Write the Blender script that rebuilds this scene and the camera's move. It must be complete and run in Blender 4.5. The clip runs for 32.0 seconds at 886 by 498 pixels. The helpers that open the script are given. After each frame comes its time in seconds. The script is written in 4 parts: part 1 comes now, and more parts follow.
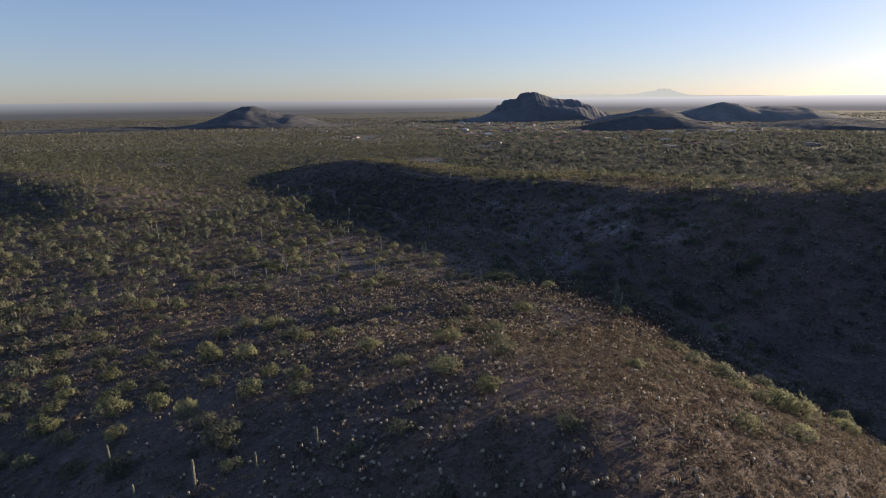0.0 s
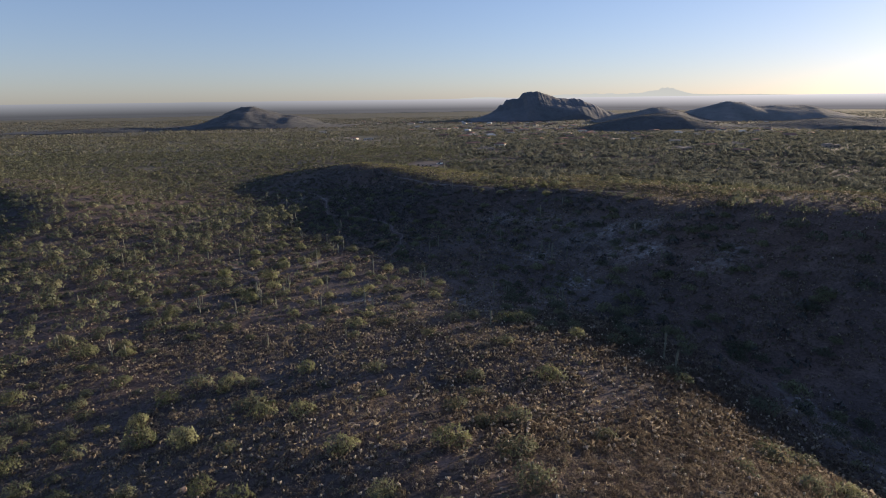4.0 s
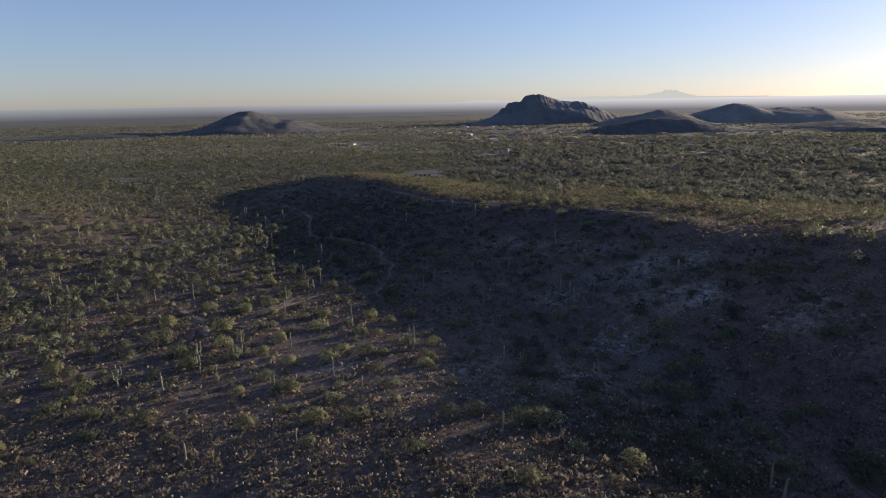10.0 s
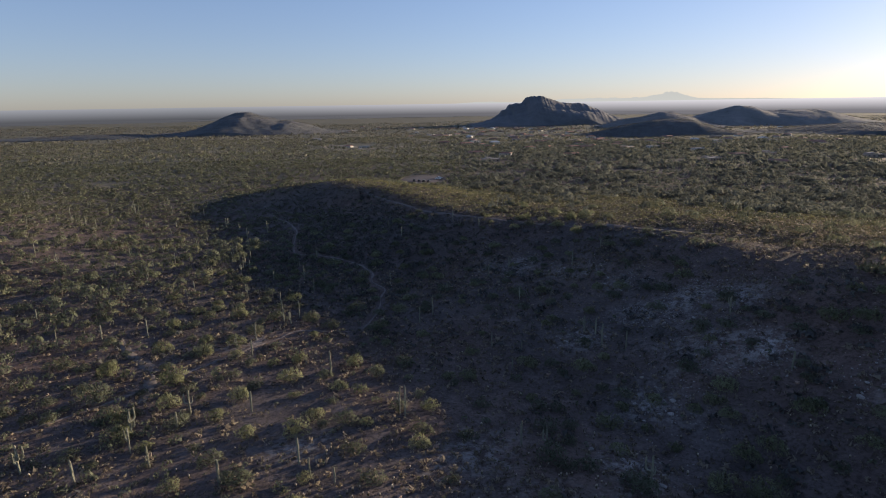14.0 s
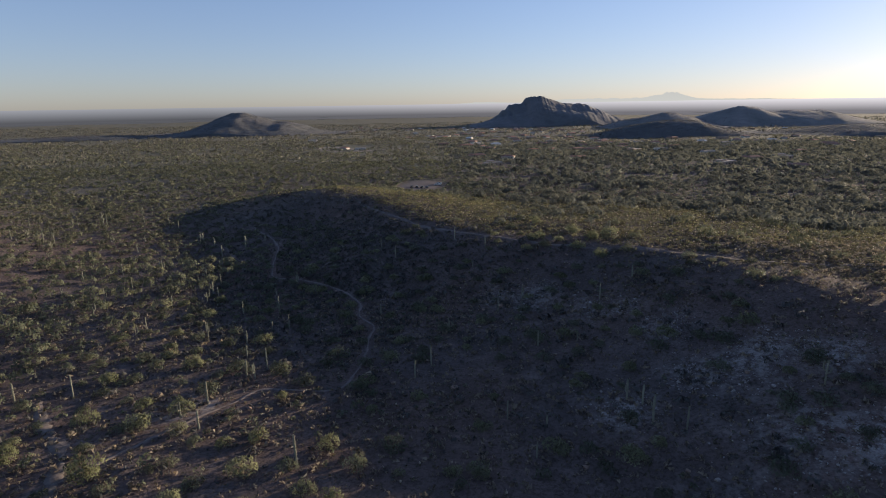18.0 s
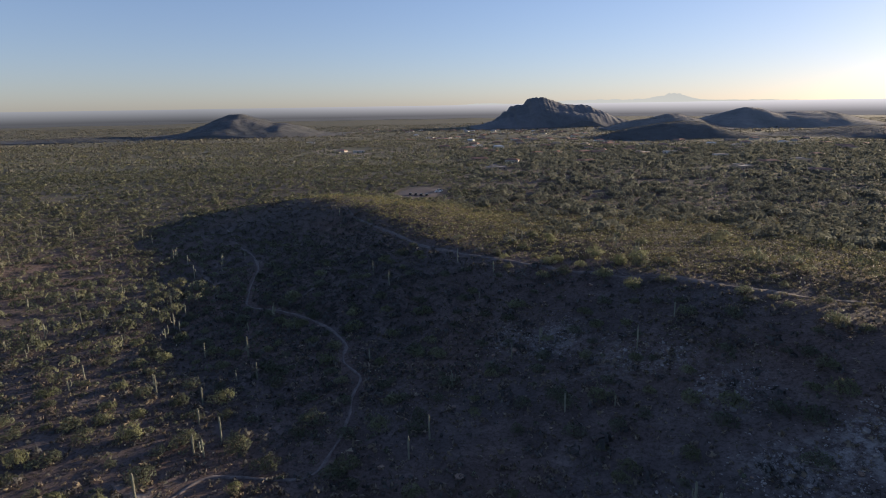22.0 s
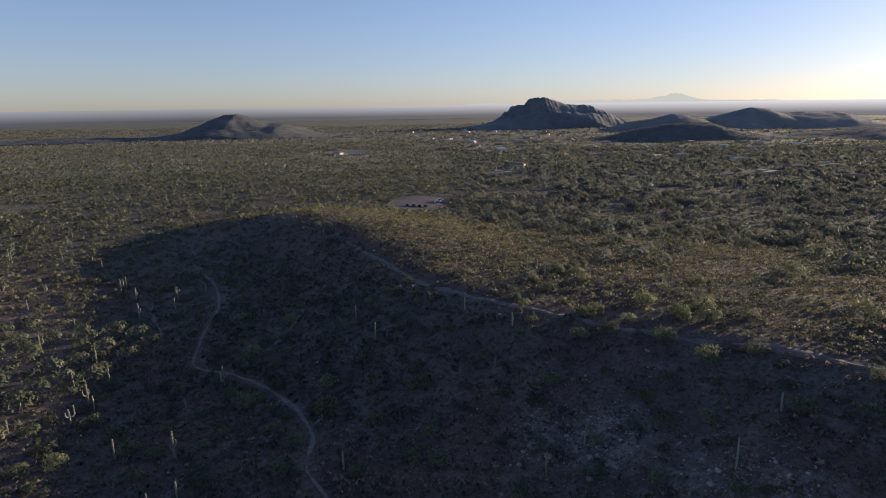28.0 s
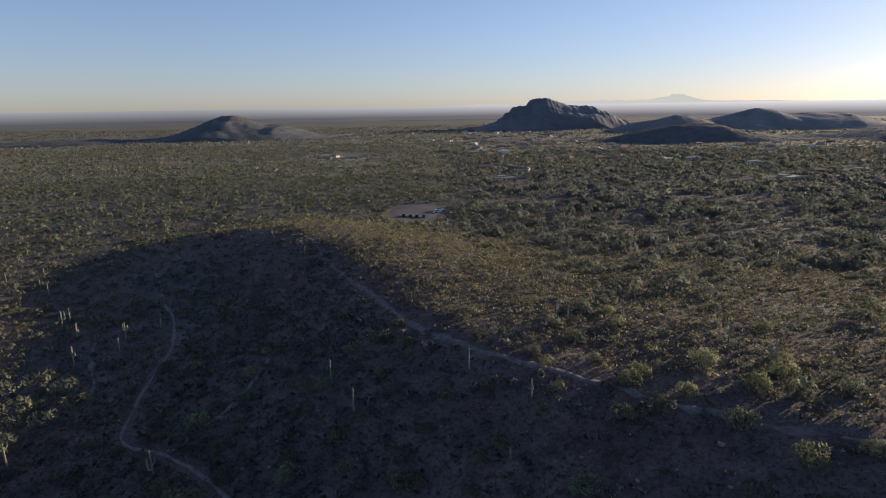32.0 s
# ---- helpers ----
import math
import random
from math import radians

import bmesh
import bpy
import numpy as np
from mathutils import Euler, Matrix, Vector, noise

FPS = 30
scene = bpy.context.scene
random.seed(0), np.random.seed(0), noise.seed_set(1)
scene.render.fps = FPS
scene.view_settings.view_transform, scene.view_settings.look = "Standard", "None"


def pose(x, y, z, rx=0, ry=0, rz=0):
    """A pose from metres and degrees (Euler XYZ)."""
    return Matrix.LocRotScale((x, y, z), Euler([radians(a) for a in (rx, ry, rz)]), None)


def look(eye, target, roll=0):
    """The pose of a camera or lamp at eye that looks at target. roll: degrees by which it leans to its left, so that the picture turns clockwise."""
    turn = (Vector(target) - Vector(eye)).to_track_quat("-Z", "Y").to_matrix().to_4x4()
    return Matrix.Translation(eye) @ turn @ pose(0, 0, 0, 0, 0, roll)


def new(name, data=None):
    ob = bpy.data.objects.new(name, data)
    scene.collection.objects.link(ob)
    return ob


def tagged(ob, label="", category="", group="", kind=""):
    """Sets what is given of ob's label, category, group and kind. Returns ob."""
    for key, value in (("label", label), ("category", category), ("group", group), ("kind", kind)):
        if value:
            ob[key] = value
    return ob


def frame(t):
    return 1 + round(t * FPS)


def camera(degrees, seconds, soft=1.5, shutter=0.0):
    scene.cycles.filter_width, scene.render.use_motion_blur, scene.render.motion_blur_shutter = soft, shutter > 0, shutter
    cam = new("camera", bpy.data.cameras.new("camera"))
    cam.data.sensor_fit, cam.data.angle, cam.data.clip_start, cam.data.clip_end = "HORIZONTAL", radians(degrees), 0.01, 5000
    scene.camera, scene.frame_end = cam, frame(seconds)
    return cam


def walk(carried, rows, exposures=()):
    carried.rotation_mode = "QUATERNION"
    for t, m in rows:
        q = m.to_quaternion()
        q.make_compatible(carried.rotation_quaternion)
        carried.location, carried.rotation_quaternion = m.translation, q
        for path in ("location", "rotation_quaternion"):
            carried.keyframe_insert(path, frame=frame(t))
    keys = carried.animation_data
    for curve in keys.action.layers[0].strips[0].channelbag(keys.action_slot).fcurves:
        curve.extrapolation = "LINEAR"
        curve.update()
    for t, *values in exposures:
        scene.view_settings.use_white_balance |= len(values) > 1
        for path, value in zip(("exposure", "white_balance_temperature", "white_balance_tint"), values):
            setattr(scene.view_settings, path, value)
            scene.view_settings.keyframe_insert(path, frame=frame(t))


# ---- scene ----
cam = camera(77.0, 32.0, soft=1.0)
METRES, EYE, TILT, LEAN, TURN = 214.6, 50.0, -0.9, -2.25, 0.0
ROWS = [
    (0.0, 0.0, 0.0, 0.0, -0.72, -14.13, 2.85),
    (0.5, 0.0003, 0.016, 0.0005, -0.69, -14.13, 2.87),
    (1.0, 0.0005, 0.0312, 0.0008, -0.68, -14.12, 2.86),
    (1.5, 0.0007, 0.0471, 0.0011, -0.65, -14.13, 2.86),
    (2.0, 0.0009, 0.0629, 0.0021, -0.62, -14.15, 2.88),
    (2.5, 0.0012, 0.0788, 0.0027, -0.6, -14.16, 2.91),
    (3.0, 0.0013, 0.0949, 0.0032, -0.56, -14.16, 2.91),
    (3.5, 0.0015, 0.1112, 0.0035, -0.56, -14.16, 2.94),
    (5.5, 0.0045, 0.1754, 0.0057, -0.5, -14.1, 3.11),
    (6.0, 0.0054, 0.1916, 0.0058, -0.47, -14.09, 3.11),
    (6.5, 0.0062, 0.2073, 0.0061, -0.44, -14.06, 3.12),
    (7.0, 0.0071, 0.2224, 0.0063, -0.38, -14.04, 3.12),
    (7.5, 0.0079, 0.236, 0.0069, -0.34, -14.0, 3.13),
    (8.0, 0.0088, 0.2484, 0.0075, -0.3, -13.96, 3.14),
    (8.5, 0.0096, 0.2602, 0.0079, -0.27, -13.93, 3.18),
    (9.0, 0.0105, 0.2725, 0.0081, -0.32, -13.9, 3.21),
    (9.5, 0.0114, 0.2849, 0.0085, -0.37, -13.86, 3.26),
    (10.0, 0.012, 0.2983, 0.0088, -0.39, -13.83, 3.27),
    (10.5, 0.0128, 0.3124, 0.0091, -0.38, -13.8, 3.29),
    (11.0, 0.0131, 0.3268, 0.0098, -0.39, -13.76, 3.27),
    (11.5, 0.0134, 0.3416, 0.0105, -0.4, -13.74, 3.27),
    (12.0, 0.0135, 0.357, 0.0109, -0.39, -13.74, 3.24),
    (12.5, 0.0136, 0.3727, 0.0111, -0.39, -13.73, 3.22),
    (13.0, 0.0133, 0.389, 0.0109, -0.4, -13.72, 3.19),
    (13.5, 0.013, 0.4055, 0.0112, -0.41, -13.72, 3.16),
    (14.0, 0.0128, 0.4223, 0.0112, -0.41, -13.7, 3.12),
    (14.5, 0.0127, 0.4392, 0.0113, -0.43, -13.69, 3.12),
    (16.5, 0.0119, 0.5086, 0.013, -0.48, -13.69, 3.13),
    (17.0, 0.0116, 0.5259, 0.0134, -0.51, -13.68, 3.12),
    (17.5, 0.0119, 0.5432, 0.014, -0.51, -13.68, 3.11),
    (18.0, 0.0119, 0.5605, 0.0141, -0.51, -13.67, 3.11),
    (18.5, 0.0121, 0.5773, 0.0146, -0.5, -13.67, 3.12),
    (19.0, 0.0123, 0.5941, 0.0149, -0.49, -13.66, 3.11),
    (19.5, 0.0124, 0.6107, 0.0151, -0.5, -13.63, 3.14),
    (20.0, 0.0126, 0.6269, 0.0155, -0.49, -13.61, 3.12),
    (20.5, 0.0124, 0.6424, 0.0161, -0.49, -13.61, 3.13),
    (21.0, 0.0125, 0.6575, 0.0164, -0.47, -13.58, 3.13),
    (21.5, 0.0127, 0.6719, 0.0167, -0.44, -13.55, 3.13),
    (22.0, 0.0126, 0.6856, 0.0171, -0.43, -13.55, 3.13),
    (22.5, 0.0123, 0.6995, 0.0175, -0.41, -13.56, 3.12),
    (23.0, 0.0117, 0.7136, 0.0179, -0.42, -13.56, 3.09),
    (23.5, 0.0112, 0.7276, 0.0182, -0.42, -13.56, 3.08),
    (24.0, 0.0107, 0.7419, 0.0188, -0.42, -13.57, 3.07),
    (24.5, 0.01, 0.7565, 0.0191, -0.41, -13.56, 3.03),
    (25.0, 0.0097, 0.7711, 0.0192, -0.38, -13.56, 3.01),
    (25.5, 0.0092, 0.7857, 0.0196, -0.41, -13.56, 3.04),
    (27.5, 0.0104, 0.8477, 0.0211, -0.45, -13.57, 3.1),
    (28.0, 0.011, 0.864, 0.0215, -0.45, -13.55, 3.1),
    (28.5, 0.0115, 0.8802, 0.0223, -0.45, -13.53, 3.13),
    (29.0, 0.012, 0.8968, 0.0227, -0.45, -13.52, 3.14),
    (29.5, 0.0127, 0.9135, 0.0229, -0.43, -13.51, 3.15),
    (30.0, 0.0133, 0.9304, 0.0228, -0.44, -13.47, 3.16),
    (30.5, 0.0133, 0.9469, 0.023, -0.45, -13.46, 3.15),
    (31.0, 0.0139, 0.964, 0.0233, -0.41, -13.46, 3.15),
    (31.5, 0.014, 0.9814, 0.0234, -0.41, -13.46, 3.13),
    (32.0, 0.0145, 0.9991, 0.0235, -0.39, -13.46, 3.14),
]
walk(cam, [(t, pose(0, 0, EYE, TILT, LEAN, TURN) @ pose(METRES * x, METRES * y, METRES * z, 90 + pitch, roll, yaw)) for t, x, y, z, yaw, pitch, roll in ROWS],
     [(0.0, 1.0, 5120, 24), (32.0, 1.0, 5120, 24)])

# ---- daylight: a low sun ahead to the right, clear sky ----
SUN_AZIMUTH, SUN_HEIGHT = 60.0, 8.8
world = bpy.data.worlds.new("sky")
scene.world = world
world.use_nodes = True
sky_nodes, sky_links = world.node_tree.nodes, world.node_tree.links
sky = sky_nodes.new("ShaderNodeTexSky")
sky.sky_type, sky.sun_disc = "NISHITA", False
sky.sun_elevation, sky.sun_rotation = radians(SUN_HEIGHT), radians(SUN_AZIMUTH)
sky.altitude, sky.air_density, sky.dust_density, sky.ozone_density = 700, 1.0, 0.65, 1.4
soften = sky_nodes.new("ShaderNodeGamma")
soften.inputs["Gamma"].default_value = 0.70
haze = sky_nodes.new("ShaderNodeHueSaturation")
haze.inputs["Saturation"].default_value = 0.98
sky_links.new(sky.outputs[0], soften.inputs["Color"])
sky_links.new(soften.outputs[0], haze.inputs["Color"])
sky_links.new(haze.outputs[0], sky_nodes["Background"].inputs[0])
sky_nodes["Background"].inputs[1].default_value = 0.096
sun_data = bpy.data.lights.new("sun", "SUN")
sun_data.energy, sun_data.angle, sun_data.color = 5.0, radians(0.55), (1.0, 0.745, 0.36)
sun = new("sun", sun_data)
sun.matrix_world = look((0, 0, 0), (-math.sin(radians(SUN_AZIMUTH)), -math.cos(radians(SUN_AZIMUTH)), -math.tan(radians(SUN_HEIGHT))))
sun.location = (0, 0, 400)


# ---- materials ----
def material(name, build, roughness=0.9):
    mat = bpy.data.materials.new(name)
    mat.use_nodes = True
    nodes, links = mat.node_tree.nodes, mat.node_tree.links
    shader = nodes["Principled BSDF"]
    shader.inputs["Roughness"].default_value = roughness
    shader.inputs["Specular IOR Level"].default_value = 0.2
    build(nodes, links, shader)
    return mat


def put(nodes, kind, **values):
    node = nodes.new(kind)
    for key, value in values.items():
        node.inputs[key.replace("_", " ")].default_value = value
    return node


def ramp(nodes, links, source, stops):
    node = nodes.new("ShaderNodeValToRGB")
    while len(node.color_ramp.elements) < len(stops):
        node.color_ramp.elements.new(0.5)
    for element, (place, colour) in zip(node.color_ramp.elements, stops):
        element.position, element.color = place, (*colour, 1)
    links.new(source, node.inputs[0])
    return node.outputs[0]


def noise_of(nodes, links, scale, detail=4.0, rough_by=0.6, where="Object"):
    spot = nodes.new("ShaderNodeTexCoord")
    node = put(nodes, "ShaderNodeTexNoise", Scale=scale, Detail=detail, Roughness=rough_by)
    links.new(spot.outputs[where], node.inputs["Vector"])
    return node.outputs["Fac"]


def blend(nodes, links, factor, a, b, how="MIX"):
    node = nodes.new("ShaderNodeMix")
    node.data_type, node.blend_type = "RGBA", how
    for value, socket in ((factor, node.inputs[0]), (a, node.inputs[6]), (b, node.inputs[7])):
        if isinstance(value, (int, float)):
            socket.default_value = value
        elif isinstance(value, tuple):
            socket.default_value = (*value, 1)
        else:
            links.new(value, socket)
    return node.outputs[2]


def bump(nodes, links, shader, height, distance, strength=0.6):
    node = put(nodes, "ShaderNodeBump", Strength=strength, Distance=distance)
    links.new(height, node.inputs["Height"])
    links.new(node.outputs[0], shader.inputs["Normal"])


def soil(nodes, links, shader):
    wide = noise_of(nodes, links, 0.018, 3)
    mid = noise_of(nodes, links, 0.16, 5, 0.7)
    fine = noise_of(nodes, links, 1.6, 5, 0.75)
    base = ramp(nodes, links, mid, ((0.3, (0.074, 0.057, 0.054)), (0.52, (0.106, 0.083, 0.078)), (0.72, (0.160, 0.127, 0.118))))
    warm = ramp(nodes, links, wide, ((0.38, (0.86, 0.90, 0.92)), (0.62, (1.08, 0.98, 0.90))))
    base = blend(nodes, links, 1.0, base, warm, "MULTIPLY")
    litter = ramp(nodes, links, fine, ((0.38, (0.36, 0.35, 0.30)), (0.52, (1, 1, 1)), (0.72, (1.35, 1.30, 1.22))))
    base = blend(nodes, links, 0.8, base, litter, "MULTIPLY")
    pale = nodes.new("ShaderNodeAttribute")
    pale.attribute_name = "caliche"
    speck = ramp(nodes, links, noise_of(nodes, links, 0.55, 6, 0.75), ((0.45, (0, 0, 0)), (0.62, (1, 1, 1))))
    mask = nodes.new("ShaderNodeMath")
    mask.operation = "MULTIPLY"
    links.new(pale.outputs["Fac"], mask.inputs[0])
    links.new(speck, mask.inputs[1])
    base = blend(nodes, links, mask.outputs[0], base, (0.40, 0.37, 0.35))
    scrub = nodes.new("ShaderNodeAttribute")
    scrub.attribute_name = "scrub"
    dots = ramp(nodes, links, noise_of(nodes, links, 0.11, 6, 0.8), ((0.40, (0.150, 0.134, 0.094)), (0.58, (0.096, 0.095, 0.060))))
    base = blend(nodes, links, scrub.outputs["Fac"], base, dots)
    # brown grass tint, which also tones down soil on sun-facing slopes
    sun_dim_thatch = nodes.new("ShaderNodeAttribute")
    sun_dim_thatch.attribute_name = "sun_dim_thatch"
    dim_straw = ramp(nodes, links, fine, ((0.35, (0.042, 0.034, 0.026)), (0.68, (0.102, 0.082, 0.064))))
    base = blend(nodes, links, sun_dim_thatch.outputs["Fac"], base, dim_straw)
    links.new(base, shader.inputs["Base Color"])
    bump(nodes, links, shader, fine, 0.25, 0.8)


def plain_mottle(dark, light, scale, depth=0.02, detail=5.0):
    def build(nodes, links, shader):
        grain = noise_of(nodes, links, scale, detail, 0.7)
        info = nodes.new("ShaderNodeObjectInfo")
        tone = ramp(nodes, links, info.outputs["Random"], ((0, (0.82, 0.82, 0.82)), (1, (1.15, 1.15, 1.15))))
        base = ramp(nodes, links, grain, ((0.32, dark), (0.68, light)))
        links.new(blend(nodes, links, 1.0, base, tone, "MULTIPLY"), shader.inputs["Base Color"])
        bump(nodes, links, shader, grain, depth)
    return build


def foliage(dark, light, glow=0.35):
    """Leaves: each leaf and each plant a little different, with light passing through."""
    def build(nodes, links, shader):
        leaf = nodes.new("ShaderNodeNewGeometry")
        plant = nodes.new("ShaderNodeAttribute")
        plant.attribute_name = "plant"
        info = nodes.new("ShaderNodeObjectInfo")
        total = nodes.new("ShaderNodeMath")
        total.operation = "ADD"
        links.new(plant.outputs["Fac"], total.inputs[0])
        links.new(info.outputs["Random"], total.inputs[1])
        wrap = nodes.new("ShaderNodeMath")
        wrap.operation = "FRACT"
        links.new(total.outputs[0], wrap.inputs[0])
        base = ramp(nodes, links, wrap.outputs[0], ((0, dark), (1, light)))
        tone = ramp(nodes, links, leaf.outputs["Random Per Island"], ((0, (0.84, 0.84, 0.84)), (1, (1.16, 1.16, 1.13))))
        base = blend(nodes, links, 1.0, base, tone, "MULTIPLY")
        links.new(base, shader.inputs["Base Color"])
        thin = nodes.new("ShaderNodeBsdfTranslucent")
        links.new(base, thin.inputs["Color"])
        mix = nodes.new("ShaderNodeMixShader")
        mix.inputs[0].default_value = glow
        links.new(shader.outputs[0], mix.inputs[1])
        links.new(thin.outputs[0], mix.inputs[2])
        links.new(mix.outputs[0], nodes["Material Output"].inputs["Surface"])
    return build


def cliff(dark, light, scale, depth):
    def build(nodes, links, shader):
        wide = noise_of(nodes, links, scale * 0.2, 4)
        grain = noise_of(nodes, links, scale, 7, 0.75)
        base = ramp(nodes, links, grain, ((0.35, dark), (0.65, light)))
        tone = ramp(nodes, links, wide, ((0.35, (0.75, 0.78, 0.75)), (0.65, (1.15, 1.1, 1.05))))
        links.new(blend(nodes, links, 1.0, base, tone, "MULTIPLY"), shader.inputs["Base Color"])
        bump(nodes, links, shader, grain, depth, 0.8)
    return build


def painted_haze(low, high, sunward_low, sunward_high, bottom, top, strength=1.0):
    """Emission standing in for sunlit haze seen edge-on far off, painted brighter towards the sun."""
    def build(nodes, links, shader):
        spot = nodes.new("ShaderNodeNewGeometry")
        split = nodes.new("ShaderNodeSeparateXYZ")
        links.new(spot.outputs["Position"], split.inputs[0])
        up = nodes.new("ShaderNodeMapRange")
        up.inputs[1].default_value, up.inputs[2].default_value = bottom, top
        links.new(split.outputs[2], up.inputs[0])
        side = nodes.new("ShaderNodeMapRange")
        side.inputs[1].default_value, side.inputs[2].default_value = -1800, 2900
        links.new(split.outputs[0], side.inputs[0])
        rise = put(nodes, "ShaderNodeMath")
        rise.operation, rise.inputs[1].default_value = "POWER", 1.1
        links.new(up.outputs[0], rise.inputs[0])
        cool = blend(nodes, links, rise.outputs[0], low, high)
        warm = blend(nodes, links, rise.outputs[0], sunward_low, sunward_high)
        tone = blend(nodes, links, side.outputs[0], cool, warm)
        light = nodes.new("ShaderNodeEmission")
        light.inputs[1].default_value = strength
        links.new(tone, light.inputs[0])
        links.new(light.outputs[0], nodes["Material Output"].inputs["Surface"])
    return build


SOIL = material("desert_soil", soil, 0.95)
SAND = material("trail_sand", plain_mottle((0.088, 0.072, 0.068), (0.200, 0.168, 0.155), 0.9, 0.04), 0.95)
FAINT_SAND = material("faint_trail_sand", plain_mottle((0.080, 0.066, 0.059), (0.175, 0.147, 0.131), 0.7, 0.04), 0.95)
BARE = material("bare_graded_dirt", plain_mottle((0.072, 0.060, 0.061), (0.115, 0.097, 0.095), 0.12, 0.05), 0.95)
ROAD = material("pale_dirt_road", plain_mottle((0.20, 0.17, 0.145), (0.29, 0.25, 0.215), 0.3, 0.03), 0.95)
ROCK = material("pale_rock", plain_mottle((0.20, 0.178, 0.162), (0.34, 0.312, 0.29), 2.0, 0.05), 0.9)
BROWN_ROCK = material("brown_rock", plain_mottle((0.16, 0.11, 0.085), (0.30, 0.22, 0.17), 2.2, 0.05), 0.9)
BARK = material("bark", plain_mottle((0.055, 0.05, 0.03), (0.13, 0.11, 0.07), 9.0, 0.02), 0.9)
PALO_VERDE = material("palo_verde_leaf", foliage((0.148, 0.157, 0.084), (0.235, 0.240, 0.134), 0.42), 0.7)
CREOSOTE = material("creosote_leaf", foliage((0.092, 0.102, 0.066), (0.156, 0.166, 0.110), 0.4), 0.7)
GREY_SCRUB = material("grey_scrub_leaf", foliage((0.165, 0.136, 0.100), (0.285, 0.238, 0.178), 0.4), 0.8)
BRITTLEBUSH = material("brittlebush_leaf", foliage((0.085, 0.080, 0.048), (0.150, 0.138, 0.086), 0.35), 0.8)
# brush of the far plain, greyed and lightened so its colour holds the haze
HAZY_BRUSH = material("hazy_brush_leaf", foliage((0.105, 0.104, 0.084), (0.175, 0.168, 0.138), 0.3), 0.8)
GREY_TREE = material("grey_green_tree_leaf", foliage((0.102, 0.107, 0.086), (0.160, 0.163, 0.132), 0.5), 0.8)
FAR_PALO = material("far_palo_verde_leaf", foliage((0.118, 0.122, 0.076), (0.190, 0.190, 0.120), 0.38), 0.8)
FAR_BRUSH = material("far_brush_leaf", foliage((0.088, 0.092, 0.064), (0.152, 0.152, 0.106), 0.35), 0.8)
DRY_GRASS = material("dry_grass_blade", foliage((0.092, 0.077, 0.050), (0.170, 0.142, 0.092), 0.35), 0.8)
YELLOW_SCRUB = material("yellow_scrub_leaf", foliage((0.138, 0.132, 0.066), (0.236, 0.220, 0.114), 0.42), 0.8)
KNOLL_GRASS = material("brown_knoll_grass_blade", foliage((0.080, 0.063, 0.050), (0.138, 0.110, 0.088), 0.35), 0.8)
# darker, greyer shrub leaf: the hill's cool shade is put into its colour
SHADE_TONED_SHRUB = material("shade_toned_shrub_leaf", foliage((0.066, 0.066, 0.063), (0.122, 0.118, 0.110), 0.25), 0.8)
CHOLLA = material("cholla_spine", foliage((0.300, 0.250, 0.190), (0.480, 0.410, 0.315), 0.22), 0.6)
SAGUARO = material("saguaro_skin", plain_mottle((0.16, 0.16, 0.118), (0.27, 0.262, 0.195), 1.5, 0.02), 0.7)
# far hills: haze is mixed in as a lighter, bluer base colour
HAZY_HILL_ROCK = material("hazy_scrubby_hill", cliff((0.084, 0.085, 0.092), (0.120, 0.120, 0.124), 0.05, 1.6), 0.95)
HAZY_PALE_HILL = material("hazy_pale_hill", cliff((0.165, 0.160, 0.162), (0.220, 0.212, 0.208), 0.04, 1.5), 0.95)
HAZY_CRAG_ROCK = material("hazy_crag_rock", cliff((0.118, 0.118, 0.130), (0.150, 0.149, 0.160), 0.035, 1.6), 0.95)
STUCCO = material("pale_stucco", plain_mottle((0.52, 0.47, 0.40), (0.66, 0.61, 0.54), 0.8, 0.01), 0.9)
TAN_STUCCO = material("tan_stucco", plain_mottle((0.30, 0.23, 0.17), (0.42, 0.33, 0.25), 0.8, 0.01), 0.9)
WHITE_ROOF = material("white_coated_roof", plain_mottle((0.24, 0.21, 0.18), (0.36, 0.32, 0.28), 0.5, 0.01), 0.9)
TILE_ROOF = material("brown_tile_roof", plain_mottle((0.20, 0.11, 0.08), (0.33, 0.20, 0.15), 1.5, 0.04), 0.8)
METAL_ROOF = material("bare_metal_roof", plain_mottle((0.52, 0.50, 0.47), (0.66, 0.63, 0.59), 0.6, 0.01), 0.6)
WINDOW_GLASS = material("window_glass", plain_mottle((0.02, 0.025, 0.03), (0.04, 0.045, 0.05), 1.0, 0.0), 0.08)
WOOD_DOOR = material("brown_door", plain_mottle((0.10, 0.06, 0.04), (0.17, 0.11, 0.07), 3.0, 0.01), 0.6)
RUBBER = material("tyre_rubber", plain_mottle((0.012, 0.012, 0.012), (0.022, 0.022, 0.022), 6.0, 0.005), 0.8)
WHITE_PAINT = material("white_car_paint", plain_mottle((0.60, 0.60, 0.58), (0.72, 0.72, 0.70), 1.2, 0.0), 0.3)
DARK_PAINT = material("dark_car_paint", plain_mottle((0.025, 0.026, 0.03), (0.045, 0.046, 0.05), 1.2, 0.0), 0.3)
FAR_PLAIN = material("far_plain_haze", painted_haze((0.055, 0.051, 0.040), (0.185, 0.172, 0.132), (0.115, 0.100, 0.076), (0.46, 0.40, 0.29), -28, 53))
FAR_RANGE = material("far_range_haze", painted_haze((0.285, 0.268, 0.19), (0.27, 0.26, 0.185), (0.35, 0.315, 0.20), (0.335, 0.30, 0.195), 50, 130))

